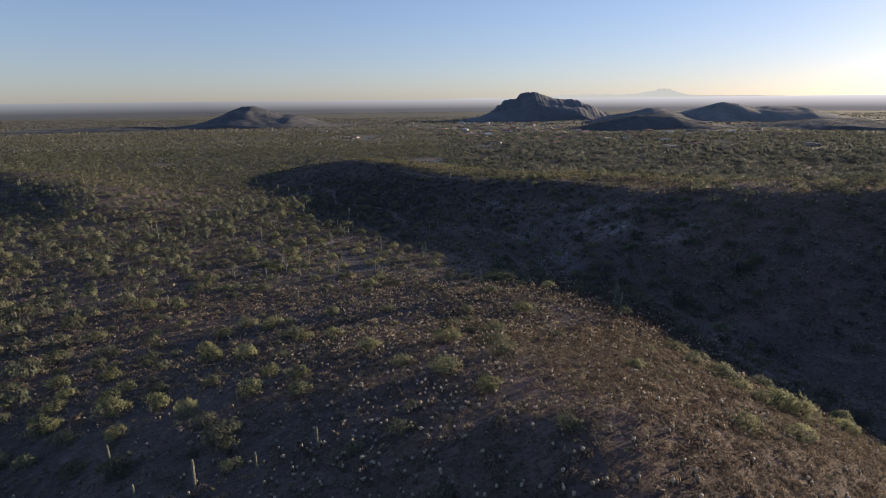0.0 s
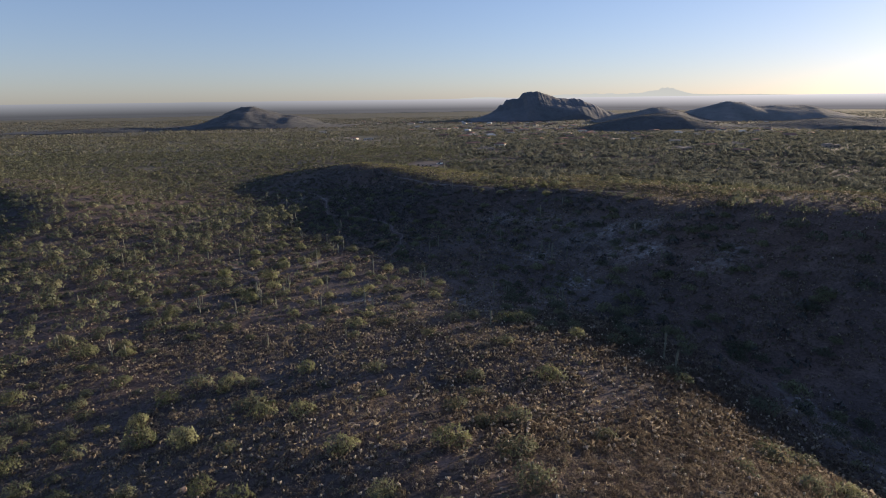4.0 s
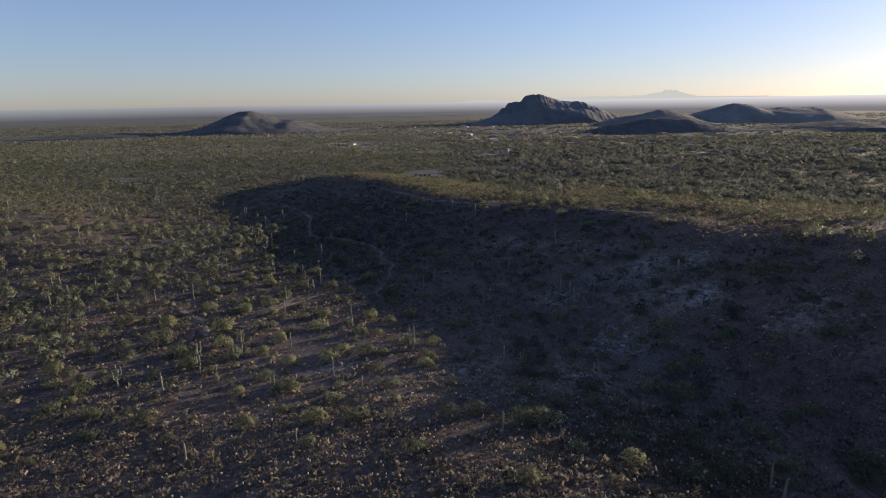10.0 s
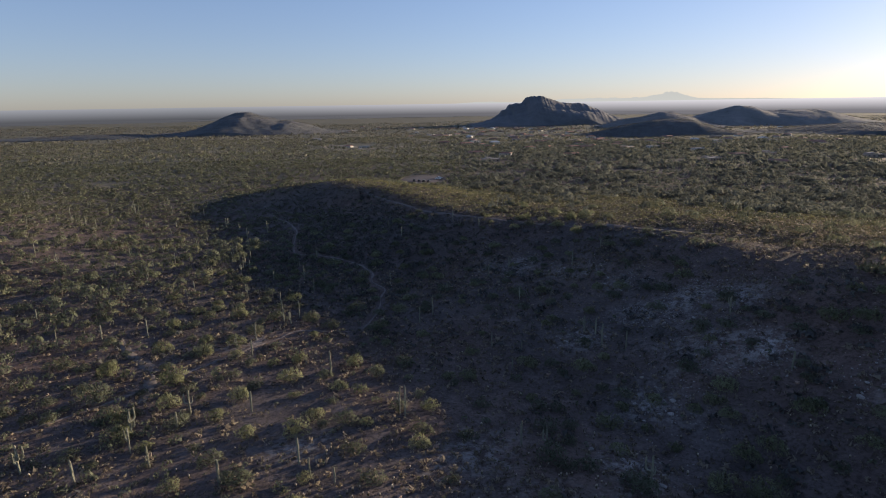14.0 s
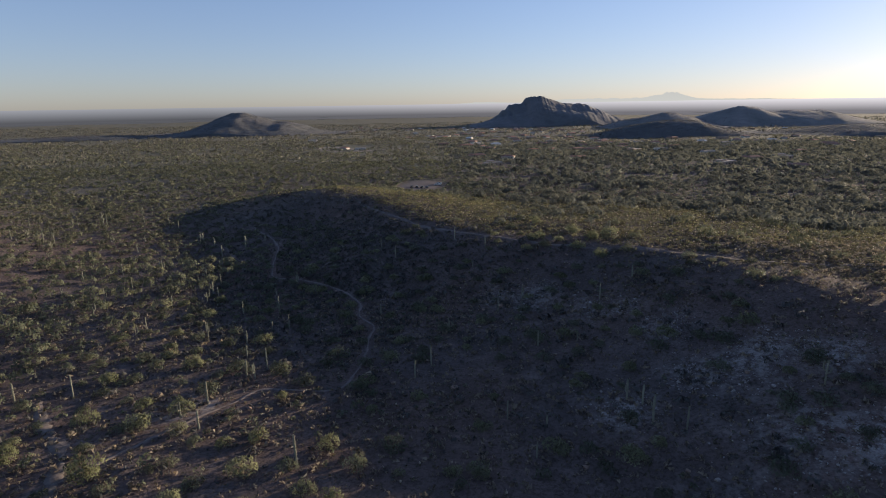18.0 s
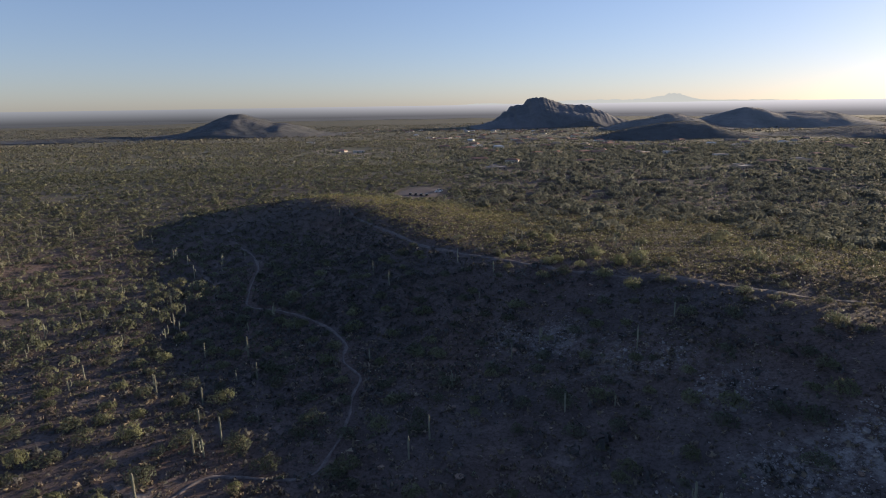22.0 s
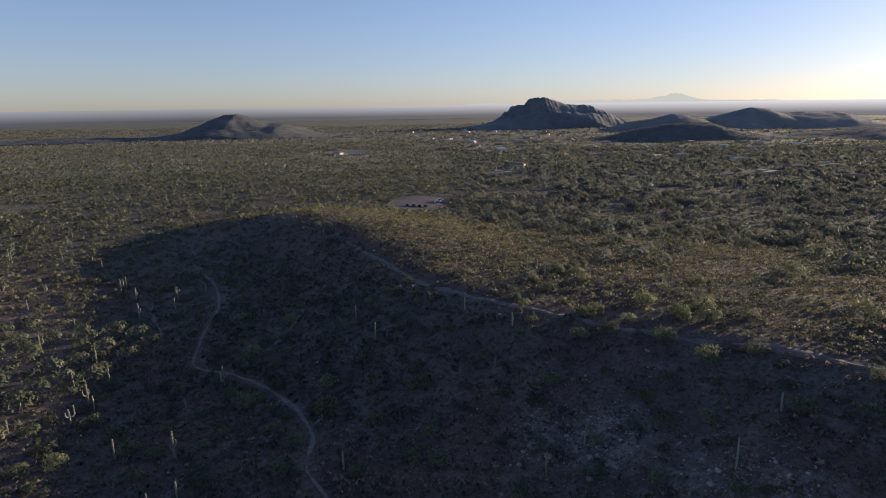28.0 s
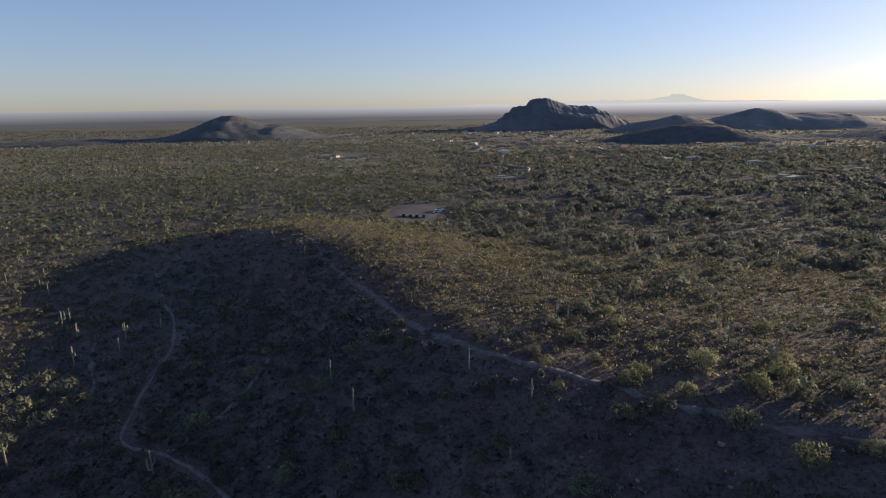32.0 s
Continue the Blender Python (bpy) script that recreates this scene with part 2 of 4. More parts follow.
# ---- the lie of the land ----
LATTICE = np.random.RandomState(7).rand(257, 257)
LATTICE[256, :], LATTICE[:, 256] = LATTICE[0, :], LATTICE[:, 0]


def wave(x, y, size, seed=0):
    """Smooth noise from -1 to 1, with lumps about size metres across."""
    u, v = np.asarray(x) / size + 37.3 * seed + 900, np.asarray(y) / size + 71.7 * seed + 900
    i, j = np.floor(u).astype(int), np.floor(v).astype(int)
    a, b = u - i, v - j
    a, b = a * a * (3 - 2 * a), b * b * (3 - 2 * b)
    i, j = i % 256, j % 256
    top = LATTICE[i, j] * (1 - a) + LATTICE[i + 1, j] * a
    low = LATTICE[i, j + 1] * (1 - a) + LATTICE[i + 1, j + 1] * a
    return 2 * (top * (1 - b) + low * b) - 1


def rough(x, y, size, octaves=4, seed=0, gain=0.5):
    total, amp = 0, 1.0
    for k in range(octaves):
        total = total + amp * wave(x, y, size / 2 ** k, seed + k)
        amp *= gain
    return total


def ridge(x, y, crest):
    """Height over the plain of a ridge whose crest runs through rows of x, y, height, width to the left, width to the right."""
    total = np.full(np.broadcast(x, y).shape, 1e-9)
    for (x0, y0, h0, l0, r0), (x1, y1, h1, l1, r1) in zip(crest, crest[1:]):
        dx, dy = x1 - x0, y1 - y0
        s = np.clip(((x - x0) * dx + (y - y0) * dy) / (dx * dx + dy * dy), 0, 1)
        ex, ey = x - x0 - s * dx, y - y0 - s * dy
        d2 = ex * ex + ey * ey
        side = (dx * ey - dy * ex) / (np.sqrt(d2) * math.hypot(dx, dy) + 4.0)
        left, right = l0 + s * (l1 - l0), r0 + s * (r1 - r0)
        width = right + (left - right) * (0.5 + 0.5 * np.sin(np.clip(side, -1, 1) * np.pi / 2))
        total += ((h0 + s * (h1 - h0)) * np.exp(-d2 / width ** 2)) ** 14
    return total ** (1 / 14)


KNOLL = ((0.3, -60, 30.8, 75, 50.1), (7.8, 15, 26, 58.8, 46.8), (19.2, 45, 24.1, 72.7, 44.6), (20.4, 66, 17.5, 65.7, 40.6), (30.1, 92, 14, 79, 29.3),
         (30.6, 106, 12.2, 58.6, 24.6), (23.7, 124, 9.8, 50.9, 23.1), (14.5, 141, 4.9, 50.1, 24), (1.2, 167, 4.6, 42.2, 32.1))
LONG_HILL = ((-86.2, 437.1, 8.4, 32.1, 31.3), (-58.9, 430.6, 11.6, 50, 41), (-28.9, 402, 11, 59.5, 25.3), (-2.1, 350.8, 11.5, 81.2, 39.5), (12.7, 316.2, 12.8, 105.3, 26),
             (30, 297.4, 12.1, 119.7, 25.9), (53.8, 288.7, 13.9, 119.3, 31.7), (68, 267.9, 14.9, 132, 23.9), (82.3, 240, 17.2, 132.9, 33.9), (90.1, 223.1, 17.6, 125.5, 47.9),
             (104.8, 198.7, 19.6, 122.9, 53.1), (124, 160.8, 27.5, 125.3, 47.2), (146, 144.5, 27, 115.7, 45.7), (189.2, 117.8, 27.7, 110, 55.4), (280.5, 70.2, 26.1, 109.8, 59.9),
             (419.8, 10.3, 16.4, 120.3, 70.6))
LOW_RISE = ((-360, 400, 9, 60, 34), (-275, 372, 11.0, 55, 30), (-212, 326, 9.0, 45, 26), (-172, 290, 5.0, 36, 22))


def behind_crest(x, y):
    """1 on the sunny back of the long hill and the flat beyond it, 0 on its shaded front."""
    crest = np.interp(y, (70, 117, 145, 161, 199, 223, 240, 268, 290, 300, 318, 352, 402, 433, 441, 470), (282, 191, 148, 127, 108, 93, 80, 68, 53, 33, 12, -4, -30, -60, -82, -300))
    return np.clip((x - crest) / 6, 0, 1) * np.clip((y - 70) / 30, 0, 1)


def ground_height(x, y):
    x, y = np.asarray(x, float), np.asarray(y, float)
    r = np.hypot(x, y)
    z = -5.0 - 0.021 * np.clip(r - 700, 0, 1500)
    hill = np.maximum(ridge(x, y, KNOLL), ridge(x, y, LONG_HILL))
    hill = np.maximum(hill, ridge(x, y, LOW_RISE))
    z = z + hill + 0.04 * hill * rough(x, y, 26, 3, 5)
    wash = np.exp(-((x - 62 + 0.55 * (y - 114) + 5 * np.sin(y / 17)) / 7.0) ** 2) * np.clip((200 - y) / 40, 0, 1) * np.clip((y - 40) / 40, 0, 1)
    z = z + 0.35 * rough(x, y, 34, 3, 2) + 1.2 * wave(x, y, 160, 9) * np.clip(r / 500, 0.2, 3) - 0.9 * wash
    rib = np.interp(y, (20, 35, 41, 45, 52, 60), (19.5, 18.5, 17.5, 15.5, 13.5, 13.0))
    z = z + 2.0 * np.exp(-((x - rib) / 11.0) ** 2) * np.clip((62 - y) / 18, 0, 1) - 0.7 * np.exp(-((x + 10) / 13) ** 2 - ((y - 62) / 18) ** 2)
    return z - 2.2 * np.exp(-((x + 98) ** 2 + (y - 345) ** 2) / 48.0 ** 2)

# ---- building helpers ----
def mesh_of(name, verts, faces, mats=(), smooth=False, values=None):
    """A mesh from arrays: verts (n, 3), faces (m, 3 or 4). values: named numbers per vertex."""
    verts, faces = np.asarray(verts, np.float32), np.asarray(faces, np.int32)
    me = bpy.data.meshes.new(name)
    k = faces.shape[1]
    me.vertices.add(len(verts))
    me.vertices.foreach_set("co", verts.ravel())
    me.loops.add(faces.size)
    me.loops.foreach_set("vertex_index", faces.ravel())
    me.polygons.add(len(faces))
    me.polygons.foreach_set("loop_start", np.arange(0, faces.size, k, dtype=np.int32))
    me.polygons.foreach_set("use_smooth", np.full(len(faces), smooth))
    for mat in mats:
        me.materials.append(mat)
    for key, numbers in (values or {}).items():
        me.attributes.new(key, "FLOAT", "POINT").data.foreach_set("value", np.asarray(numbers, np.float32))
    me.update(calc_edges=True)
    return me


def part(name, me, parent, label="", m=None):
    ob = new(name, me)
    ob.parent = parent
    if m is not None:
        ob.matrix_basis = m
    if label:
        ob["label"] = label
    return ob


def from_bm(name, bm, mats, smooth=False):
    me = bpy.data.meshes.new(name)
    bm.to_mesh(me)
    bm.free()
    for mat in mats:
        me.materials.append(mat)
    if smooth:
        me.polygons.foreach_set("use_smooth", np.ones(len(me.polygons), bool))
    return me


def steps(fine_from, fine_to, gap, low, high, growth=1.045):
    """Coordinates that lie close together in the middle and ever wider outside."""
    inner = list(np.arange(fine_from, fine_to + gap / 2, gap))
    g, v, outer = gap, inner[-1], []
    while v < high:
        g *= growth
        v += g
        outer.append(min(v, high))
    g, v, under = gap, inner[0], []
    while v > low:
        g *= growth
        v -= g
        under.append(max(v, low))
    return np.array(under[::-1] + inner + outer)


# ---- ground: one sheet from the knoll to the far plain ----

def knoll_part(x, y):
    return np.clip((ridge(x, y, KNOLL) - 5) / 8, 0, 1) * np.clip((x + 45) / 30, 0.15, 1)


def hill_part(x, y):
    return np.clip(ridge(x, y, LONG_HILL) / 8, 0, 1)


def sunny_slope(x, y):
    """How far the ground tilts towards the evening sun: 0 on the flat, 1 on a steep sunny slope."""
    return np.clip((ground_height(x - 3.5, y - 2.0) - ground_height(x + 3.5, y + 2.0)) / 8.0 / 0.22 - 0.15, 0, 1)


gx, gy = steps(-170, 170, 2.0, -4700, 4700), steps(20, 450, 2.0, -2500, 4800)
GX, GY = np.meshgrid(gx, gy)
GZ = ground_height(GX, GY)
nx, ny = len(gx), len(gy)
cell = (np.arange(ny - 1)[:, None] * nx + np.arange(nx - 1)[None, :]).ravel()
OUTCROPS = ((26, 261, 5), (31, 265, 4), (39, 251, 6), (45, 247, 5), (51, 232, 6), (55, 208, 6), (48, 212, 4), (70, 206, 5), (41, 177, 7), (55, 189, 7), (62, 185, 5), (33, 206, 5), (62, 214, 4), (31, 160, 5), (74, 169, 6), (18, 267, 4), (64, 113, 4))
BARE_SPOTS = ((7, 164, 9), (13, 150, 8), (22, 141, 7), (30, 150, 7), (-31, 150, 6), (-20, 168, 7), (-47, 218, 8), (-58, 200, 7))
pale = np.zeros_like(GX)
for ox, oy, width in OUTCROPS:
    pale = np.maximum(pale, np.exp(-((GX - ox) ** 2 + (GY - oy) ** 2) / width ** 2))
pale = 0.88 * pale
for ox, oy, width in BARE_SPOTS:
    pale = np.maximum(pale, 0.45 * np.exp(-((GX - ox) ** 2 + (GY - oy) ** 2) / width ** 2))
pale = np.clip(pale * (0.7 + 0.8 * wave(GX, GY, 9, 3)), 0, 1)
scrub = np.clip((np.hypot(GX, GY) - 380) / 420, 0, 0.9)
scrub = scrub * (1 - 0.65 * np.clip((GX - 15) / 60, 0, 1) * np.clip((1100 - GY) / 500, 0, 1))
# brown grass tint; sunlight on knoll and hill back toned down in soil colour
sun_dim_thatch = np.maximum(knoll_part(GX, GY) * np.clip(0.1 + 1.3 * sunny_slope(GX, GY), 0, 1), behind_crest(GX, GY) * hill_part(GX, GY) * np.clip((GX - 5) / 25, 0.2, 1))
sun_dim_thatch = np.clip(sun_dim_thatch * (0.62 + 0.5 * wave(GX, GY, 11, 41)), 0, 0.85)
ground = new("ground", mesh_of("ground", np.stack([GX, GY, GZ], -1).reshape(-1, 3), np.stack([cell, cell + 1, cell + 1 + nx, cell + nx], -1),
                               (SOIL,), True, {"caliche": pale.ravel(), "scrub": scrub.ravel(), "sun_dim_thatch": sun_dim_thatch.ravel()}))
tagged(ground, "rolling desert ground of pinkish gravelly soil with pale caliche", "ground", kind="structure")


def strip(name, points, width, mat, label, category, lift=0.14, wobble=0.5):
    """A worn path draped over the ground along a smooth line through the points."""
    p = np.array(points, float)
    line = []
    for i in range(len(p) - 1):
        a, b, c, d = p[max(i - 1, 0)], p[i], p[i + 1], p[min(i + 2, len(p) - 1)]
        for s in np.linspace(0, 1, max(3, int(np.hypot(*(c - b)) / 0.7)), endpoint=False):
            line.append(0.5 * (2 * b + (c - a) * s + (2 * a - 5 * b + 4 * c - d) * s * s + (3 * b - a - 3 * c + d) * s ** 3))
    line = np.array(line + [p[-1]])
    way = np.gradient(line, axis=0)
    way /= np.linalg.norm(way, axis=1)[:, None] + 1e-9
    side = np.stack([-way[:, 1], way[:, 0]], -1)
    half = width / 2 * (1 + wobble * wave(line[:, 0], line[:, 1], 6, 4) + wobble * wave(line[:, 0], line[:, 1], 1.3, 6))
    line = line + side * (0.22 * width * wave(line[:, 0], line[:, 1], 2.5, 8))[:, None]
    verts = []
    for off, drop in ((-1.0, -0.06), (-0.75, lift), (0.0, lift * 0.8), (0.75, lift), (1.0, -0.06)):
        q = line + side * (half * off)[:, None]
        verts.append(np.column_stack([q, ground_height(q[:, 0], q[:, 1]) + drop]))
    n = len(line)
    cells = np.concatenate([k * n + np.arange(n - 1) for k in range(4)])
    ob = new(name, mesh_of(name, np.concatenate(verts), np.stack([cells, cells + 1, cells + n + 1, cells + n], -1), (mat,), True))
    return tagged(ob, label, category, kind="structure")


strip("sandy_wash", [(63, 121), (62.5, 115), (62, 110), (61, 105), (60, 98), (62, 86)], 1.7, SAND, "bare pale sand in a shaded wash", "wash", wobble=0.7)
strip("sandy_wash", [(-78, 220), (-70, 211), (-62, 203), (-58, 196), (-55, 187)], 2.0, FAINT_SAND, "bare sandy wash between palo verde bushes", "wash", wobble=0.7)
strip("trail", [(-97, 402), (-90, 391), (-83, 378), (-72, 361), (-64, 343), (-61, 329), (-58, 314), (-54, 302), (-44, 297), (-35, 291), (-26, 282), (-21, 273), (-20, 264),
                (-15, 256), (-15.5, 248), (-15, 240), (-16, 230), (-18, 223), (-23, 222), (-34, 223), (-38, 218), (-43, 213), (-51, 202), (-64, 186), (-86, 168)],
      0.7, SAND, "narrow winding footpath of pale trodden sand", "footpath")
strip("trail", [(-78, 436), (-60, 430), (-44, 411), (-35, 390), (-23, 365), (-15, 350), (-9, 337), (-3, 326), (5, 315), (11, 309), (17, 304), (24, 299), (32, 293), (38, 288), (44, 284), (52, 279), (60, 273), (70, 262), (84, 250), (110, 240)],
      1.5, SAND, "footpath of pale sand along the hill crest", "footpath", wobble=0.75)
strip("trail", [(-44, 298), (-41, 303), (-37, 308), (-35, 315), (-34, 328), (-31, 344)], 1.1, FAINT_SAND, "faint side path climbing the shaded slope", "footpath")
strip("trail", [(-67, 310), (-72, 323), (-82, 339), (-93, 361)], 1.2, FAINT_SAND, "faint overgrown track in the shaded flat", "footpath")
strip("trail", [(-97, 402), (-90, 408), (-80, 404), (-69, 390)], 1.0, FAINT_SAND, "faint looping path below the hill nose", "footpath")


rng = np.random.RandomState(11)


def tufts(name, at, size, leaves, mat, flat=0.75, leaf=1.0, up=0.0, core=0.45, slim=1.0, shell=0.0):
    """One mesh of many plants: round, gappy heaps of leaf sprays. at (n, 3), size (n,): half widths; shell: how far sprays lie along the crown's surface."""
    n = len(at)
    way = rng.normal(size=(n, leaves, 3))
    way[:, :, 2] = np.abs(way[:, :, 2]) * 0.9 - 0.15
    way /= np.linalg.norm(way, axis=2)[:, :, None]
    lobes = 1 + 0.28 * np.sin(3 * np.arctan2(way[:, :, 1], way[:, :, 0]) + 6.28 * rng.rand(n, 1)) * rng.rand(n, 1)
    far = (core + (1 - core) * rng.rand(n, leaves) ** 0.6) * lobes
    middle = way * far[:, :, None] * size[:, None, None]
    middle[:, :, 2] = middle[:, :, 2] * flat + (0.12 + 0.42 * flat) * size[:, None]
    a = rng.normal(size=(n, leaves, 3)) + up * np.array([0, 0, 1.0]) + 0.5 * way
    a -= shell * np.sum(a * way, 2)[:, :, None] * way
    a /= np.linalg.norm(a, axis=2)[:, :, None]
    b = np.cross(a, (1 - shell) * rng.normal(size=(n, leaves, 3)) + shell * way)
    b /= np.linalg.norm(b, axis=2)[:, :, None] + 1e-6
    reach = (leaf * 1.25 * size[:, None] / leaves ** 0.42 * (0.6 + 0.8 * rng.rand(n, leaves)))[:, :, None]
    base = at[:, None, :] + middle
    out = way * (0.9, 0.9, 1.0) + np.array([0, 0, 0.25])
    face = np.cross(b, a)
    b = np.where((np.sum(face * out, 2) < 0)[:, :, None], -b, b)
    verts = np.stack([base - a * reach * 0.7 - b * reach * 0.45 * slim, base - a * reach * 0.5 + b * reach * 0.5 * slim, base + a * reach], 2)
    normal = 0.95 * out / np.linalg.norm(out, axis=2)[:, :, None] + 0.18 * np.cross(b, a)
    normal = np.repeat((normal / np.linalg.norm(normal, axis=2)[:, :, None]).reshape(-1, 3), 3, axis=0)
    plant = np.repeat(rng.rand(n), leaves * 3)
    me = mesh_of(name, verts.reshape(-1, 3), np.arange(n * leaves * 3).reshape(-1, 3), (mat,), True, {"plant": plant})
    me.normals_split_custom_set_from_vertices(normal)
    return me

# ---- far hills ----
def hill(name, cx, cy, crest, mat, label, half_x, half_y, roughness, size, base, cells=110, steep=2.0, seed=20):
    """A hill whose skyline runs through crest rows of x off the middle and height over the base; rock relief on top."""
    u, v = np.meshgrid(np.linspace(-1, 1, cells), np.linspace(-1, 1, int(cells * 0.7)))
    x, y = u * half_x, v * half_y
    cr = np.array(crest, float)
    top = np.interp(x + 0.25 * size * wave(x + cx, y + cy, size * 1.5, seed), cr[:, 0], cr[:, 1])
    if mat is HAZY_CRAG_ROCK:
        top = top + np.clip(top / 40, 0, 1) * (2.6 * wave(x + cx, 0 * y, 17, seed + 5) + 1.4 * wave(x + cx, 0 * y, 6, seed + 6))
    lean = np.abs(v + 0.18 * wave(x, y, size * 3, seed + 3))
    body = top * np.clip(1 - lean ** steep, 0, 1) ** 1.25
    relief = rough(x + cx, y + cy, size, 5, seed, 0.55)
    gully = 1 - np.abs(wave(x + cx, y + cy * 0.4, size * 0.8, seed + 8))
    body = body + roughness * relief * np.clip(body / (0.35 * cr[:, 1].max()), 0, 1) - 0.35 * roughness * gully * np.clip(body / 20, 0, 1) * (lean > 0.12)
    z = base + np.where((np.abs(u) > 0.985) | (np.abs(v) > 0.985), -6, body)
    n, rows = u.shape[1], u.shape[0]
    cells_at = (np.arange(rows - 1)[:, None] * n + np.arange(n - 1)[None, :]).ravel()
    ob = new(name, mesh_of(name, np.stack([x, y, z], -1).reshape(-1, 3), np.stack([cells_at, cells_at + 1, cells_at + 1 + n, cells_at + n], -1), (mat,), True))
    ob.location = (cx, cy, 0)
    if mat is not HAZY_CRAG_ROCK:
        spots = np.stack([x + cx, y + cy, z], -1).reshape(-1, 3)[rng.permutation(x.size)[:4200]]
        spots = spots[spots[:, 2] > base + 2] + rng.uniform(-1, 1, (len(spots[spots[:, 2] > base + 2]), 3)) * (half_x / cells, half_y / cells, 0.2)
        tagged(new("hill_brush", tufts("hill_brush", spots, rng.uniform(0.6, 1.3, len(spots)), 5, SHADE_TONED_SHRUB, 0.8, 1.3, 0.3)), "dark brush covering a far hill", "bushes", kind="stuff")
    return tagged(ob, label, "hill", "far hills")


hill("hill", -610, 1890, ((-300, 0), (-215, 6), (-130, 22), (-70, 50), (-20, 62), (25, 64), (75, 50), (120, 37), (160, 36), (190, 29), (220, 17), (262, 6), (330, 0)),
     HAZY_HILL_ROCK, "dark scrub-covered desert hill with a rounded top", 330, 210, 3.5, 80, -31)
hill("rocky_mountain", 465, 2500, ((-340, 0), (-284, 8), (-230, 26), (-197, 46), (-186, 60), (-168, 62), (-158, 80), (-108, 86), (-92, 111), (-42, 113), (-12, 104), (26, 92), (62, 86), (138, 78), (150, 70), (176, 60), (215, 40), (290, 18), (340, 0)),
     HAZY_CRAG_ROCK, "craggy dark rock mountain with a stepped summit", 340, 230, 2.2, 40, -36, 240, 2.6, 31)
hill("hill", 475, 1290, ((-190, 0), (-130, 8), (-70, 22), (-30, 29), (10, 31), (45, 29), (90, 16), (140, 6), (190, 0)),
     HAZY_HILL_ROCK, "small dark hill standing among the houses", 190, 110, 1.8, 50, -19, 90, 2.0, 44)
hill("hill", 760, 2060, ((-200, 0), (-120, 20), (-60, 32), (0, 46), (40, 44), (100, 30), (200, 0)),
     HAZY_PALE_HILL, "low brown hill behind the houses", 200, 150, 2.2, 60, -33, 90, 2.0, 57)
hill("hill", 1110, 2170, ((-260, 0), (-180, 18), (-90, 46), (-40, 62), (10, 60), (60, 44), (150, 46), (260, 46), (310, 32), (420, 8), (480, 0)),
     HAZY_PALE_HILL, "long double-topped hill in the evening haze", 480, 200, 2.5, 90, -34, 120, 2.0, 66)
hill("hill", 900, 1330, ((-240, 0), (-120, 8), (0, 17), (90, 16), (240, 0)), HAZY_HILL_ROCK, "low brush-covered rise", 240, 120, 1.2, 50, -19, 70, 2.0, 71)
hill("hill", -1010, 1750, ((-260, 0), (-120, 4), (0, 9), (60, 8), (160, 4), (260, 0)), HAZY_HILL_ROCK, "low brush-covered rise", 260, 120, 1.2, 50, -29, 70, 2.0, 77)

# ---- distance: hazy plain and a faint range at the skyline, as glowing painted backdrops ----
turn = np.radians(np.linspace(-62, 62, 125))
rim = 4780.0
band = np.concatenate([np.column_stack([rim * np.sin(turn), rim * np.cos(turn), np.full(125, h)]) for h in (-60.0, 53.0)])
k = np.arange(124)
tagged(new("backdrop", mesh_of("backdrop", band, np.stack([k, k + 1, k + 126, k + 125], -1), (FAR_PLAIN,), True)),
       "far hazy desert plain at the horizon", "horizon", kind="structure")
# lower glowing band, added to hide the outer band's shadow on the ground
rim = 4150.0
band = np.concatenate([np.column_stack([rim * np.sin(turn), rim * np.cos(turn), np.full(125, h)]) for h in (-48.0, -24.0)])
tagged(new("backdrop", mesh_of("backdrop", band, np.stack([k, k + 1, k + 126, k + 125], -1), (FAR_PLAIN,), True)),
       "added glowing haze band hiding the shaded rim of the far plain", "horizon", kind="structure")
turn = np.radians(np.linspace(-3, 40, 281))
deg = np.degrees(turn)
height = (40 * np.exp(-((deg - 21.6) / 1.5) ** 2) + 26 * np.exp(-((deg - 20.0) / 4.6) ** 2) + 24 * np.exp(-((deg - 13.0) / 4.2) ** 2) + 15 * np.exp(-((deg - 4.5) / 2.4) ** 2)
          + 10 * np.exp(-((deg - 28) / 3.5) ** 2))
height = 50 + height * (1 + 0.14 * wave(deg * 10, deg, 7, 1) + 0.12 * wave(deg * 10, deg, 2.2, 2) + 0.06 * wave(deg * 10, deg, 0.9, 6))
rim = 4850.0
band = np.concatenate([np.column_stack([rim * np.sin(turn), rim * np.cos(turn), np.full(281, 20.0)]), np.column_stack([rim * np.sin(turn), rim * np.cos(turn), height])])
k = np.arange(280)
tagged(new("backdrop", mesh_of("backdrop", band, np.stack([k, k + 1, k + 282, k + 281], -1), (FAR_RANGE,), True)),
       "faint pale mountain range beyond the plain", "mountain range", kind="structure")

# ---- plants ----
def scatter(count, y0, y1, density=None):
    """Spots on the ground between two distances ahead, thinned by a density from 0 to 1."""
    y = np.sqrt(rng.uniform(y0 ** 2, y1 ** 2, count))
    x = rng.uniform(-1, 1, count) * (0.83 * y + 18)
    keep = on_open_ground(x, y)
    if density is not None:
        keep &= rng.rand(count) < density(x, y)
    x, y = x[keep], y[keep]
    return np.column_stack([x, y, ground_height(x, y)])


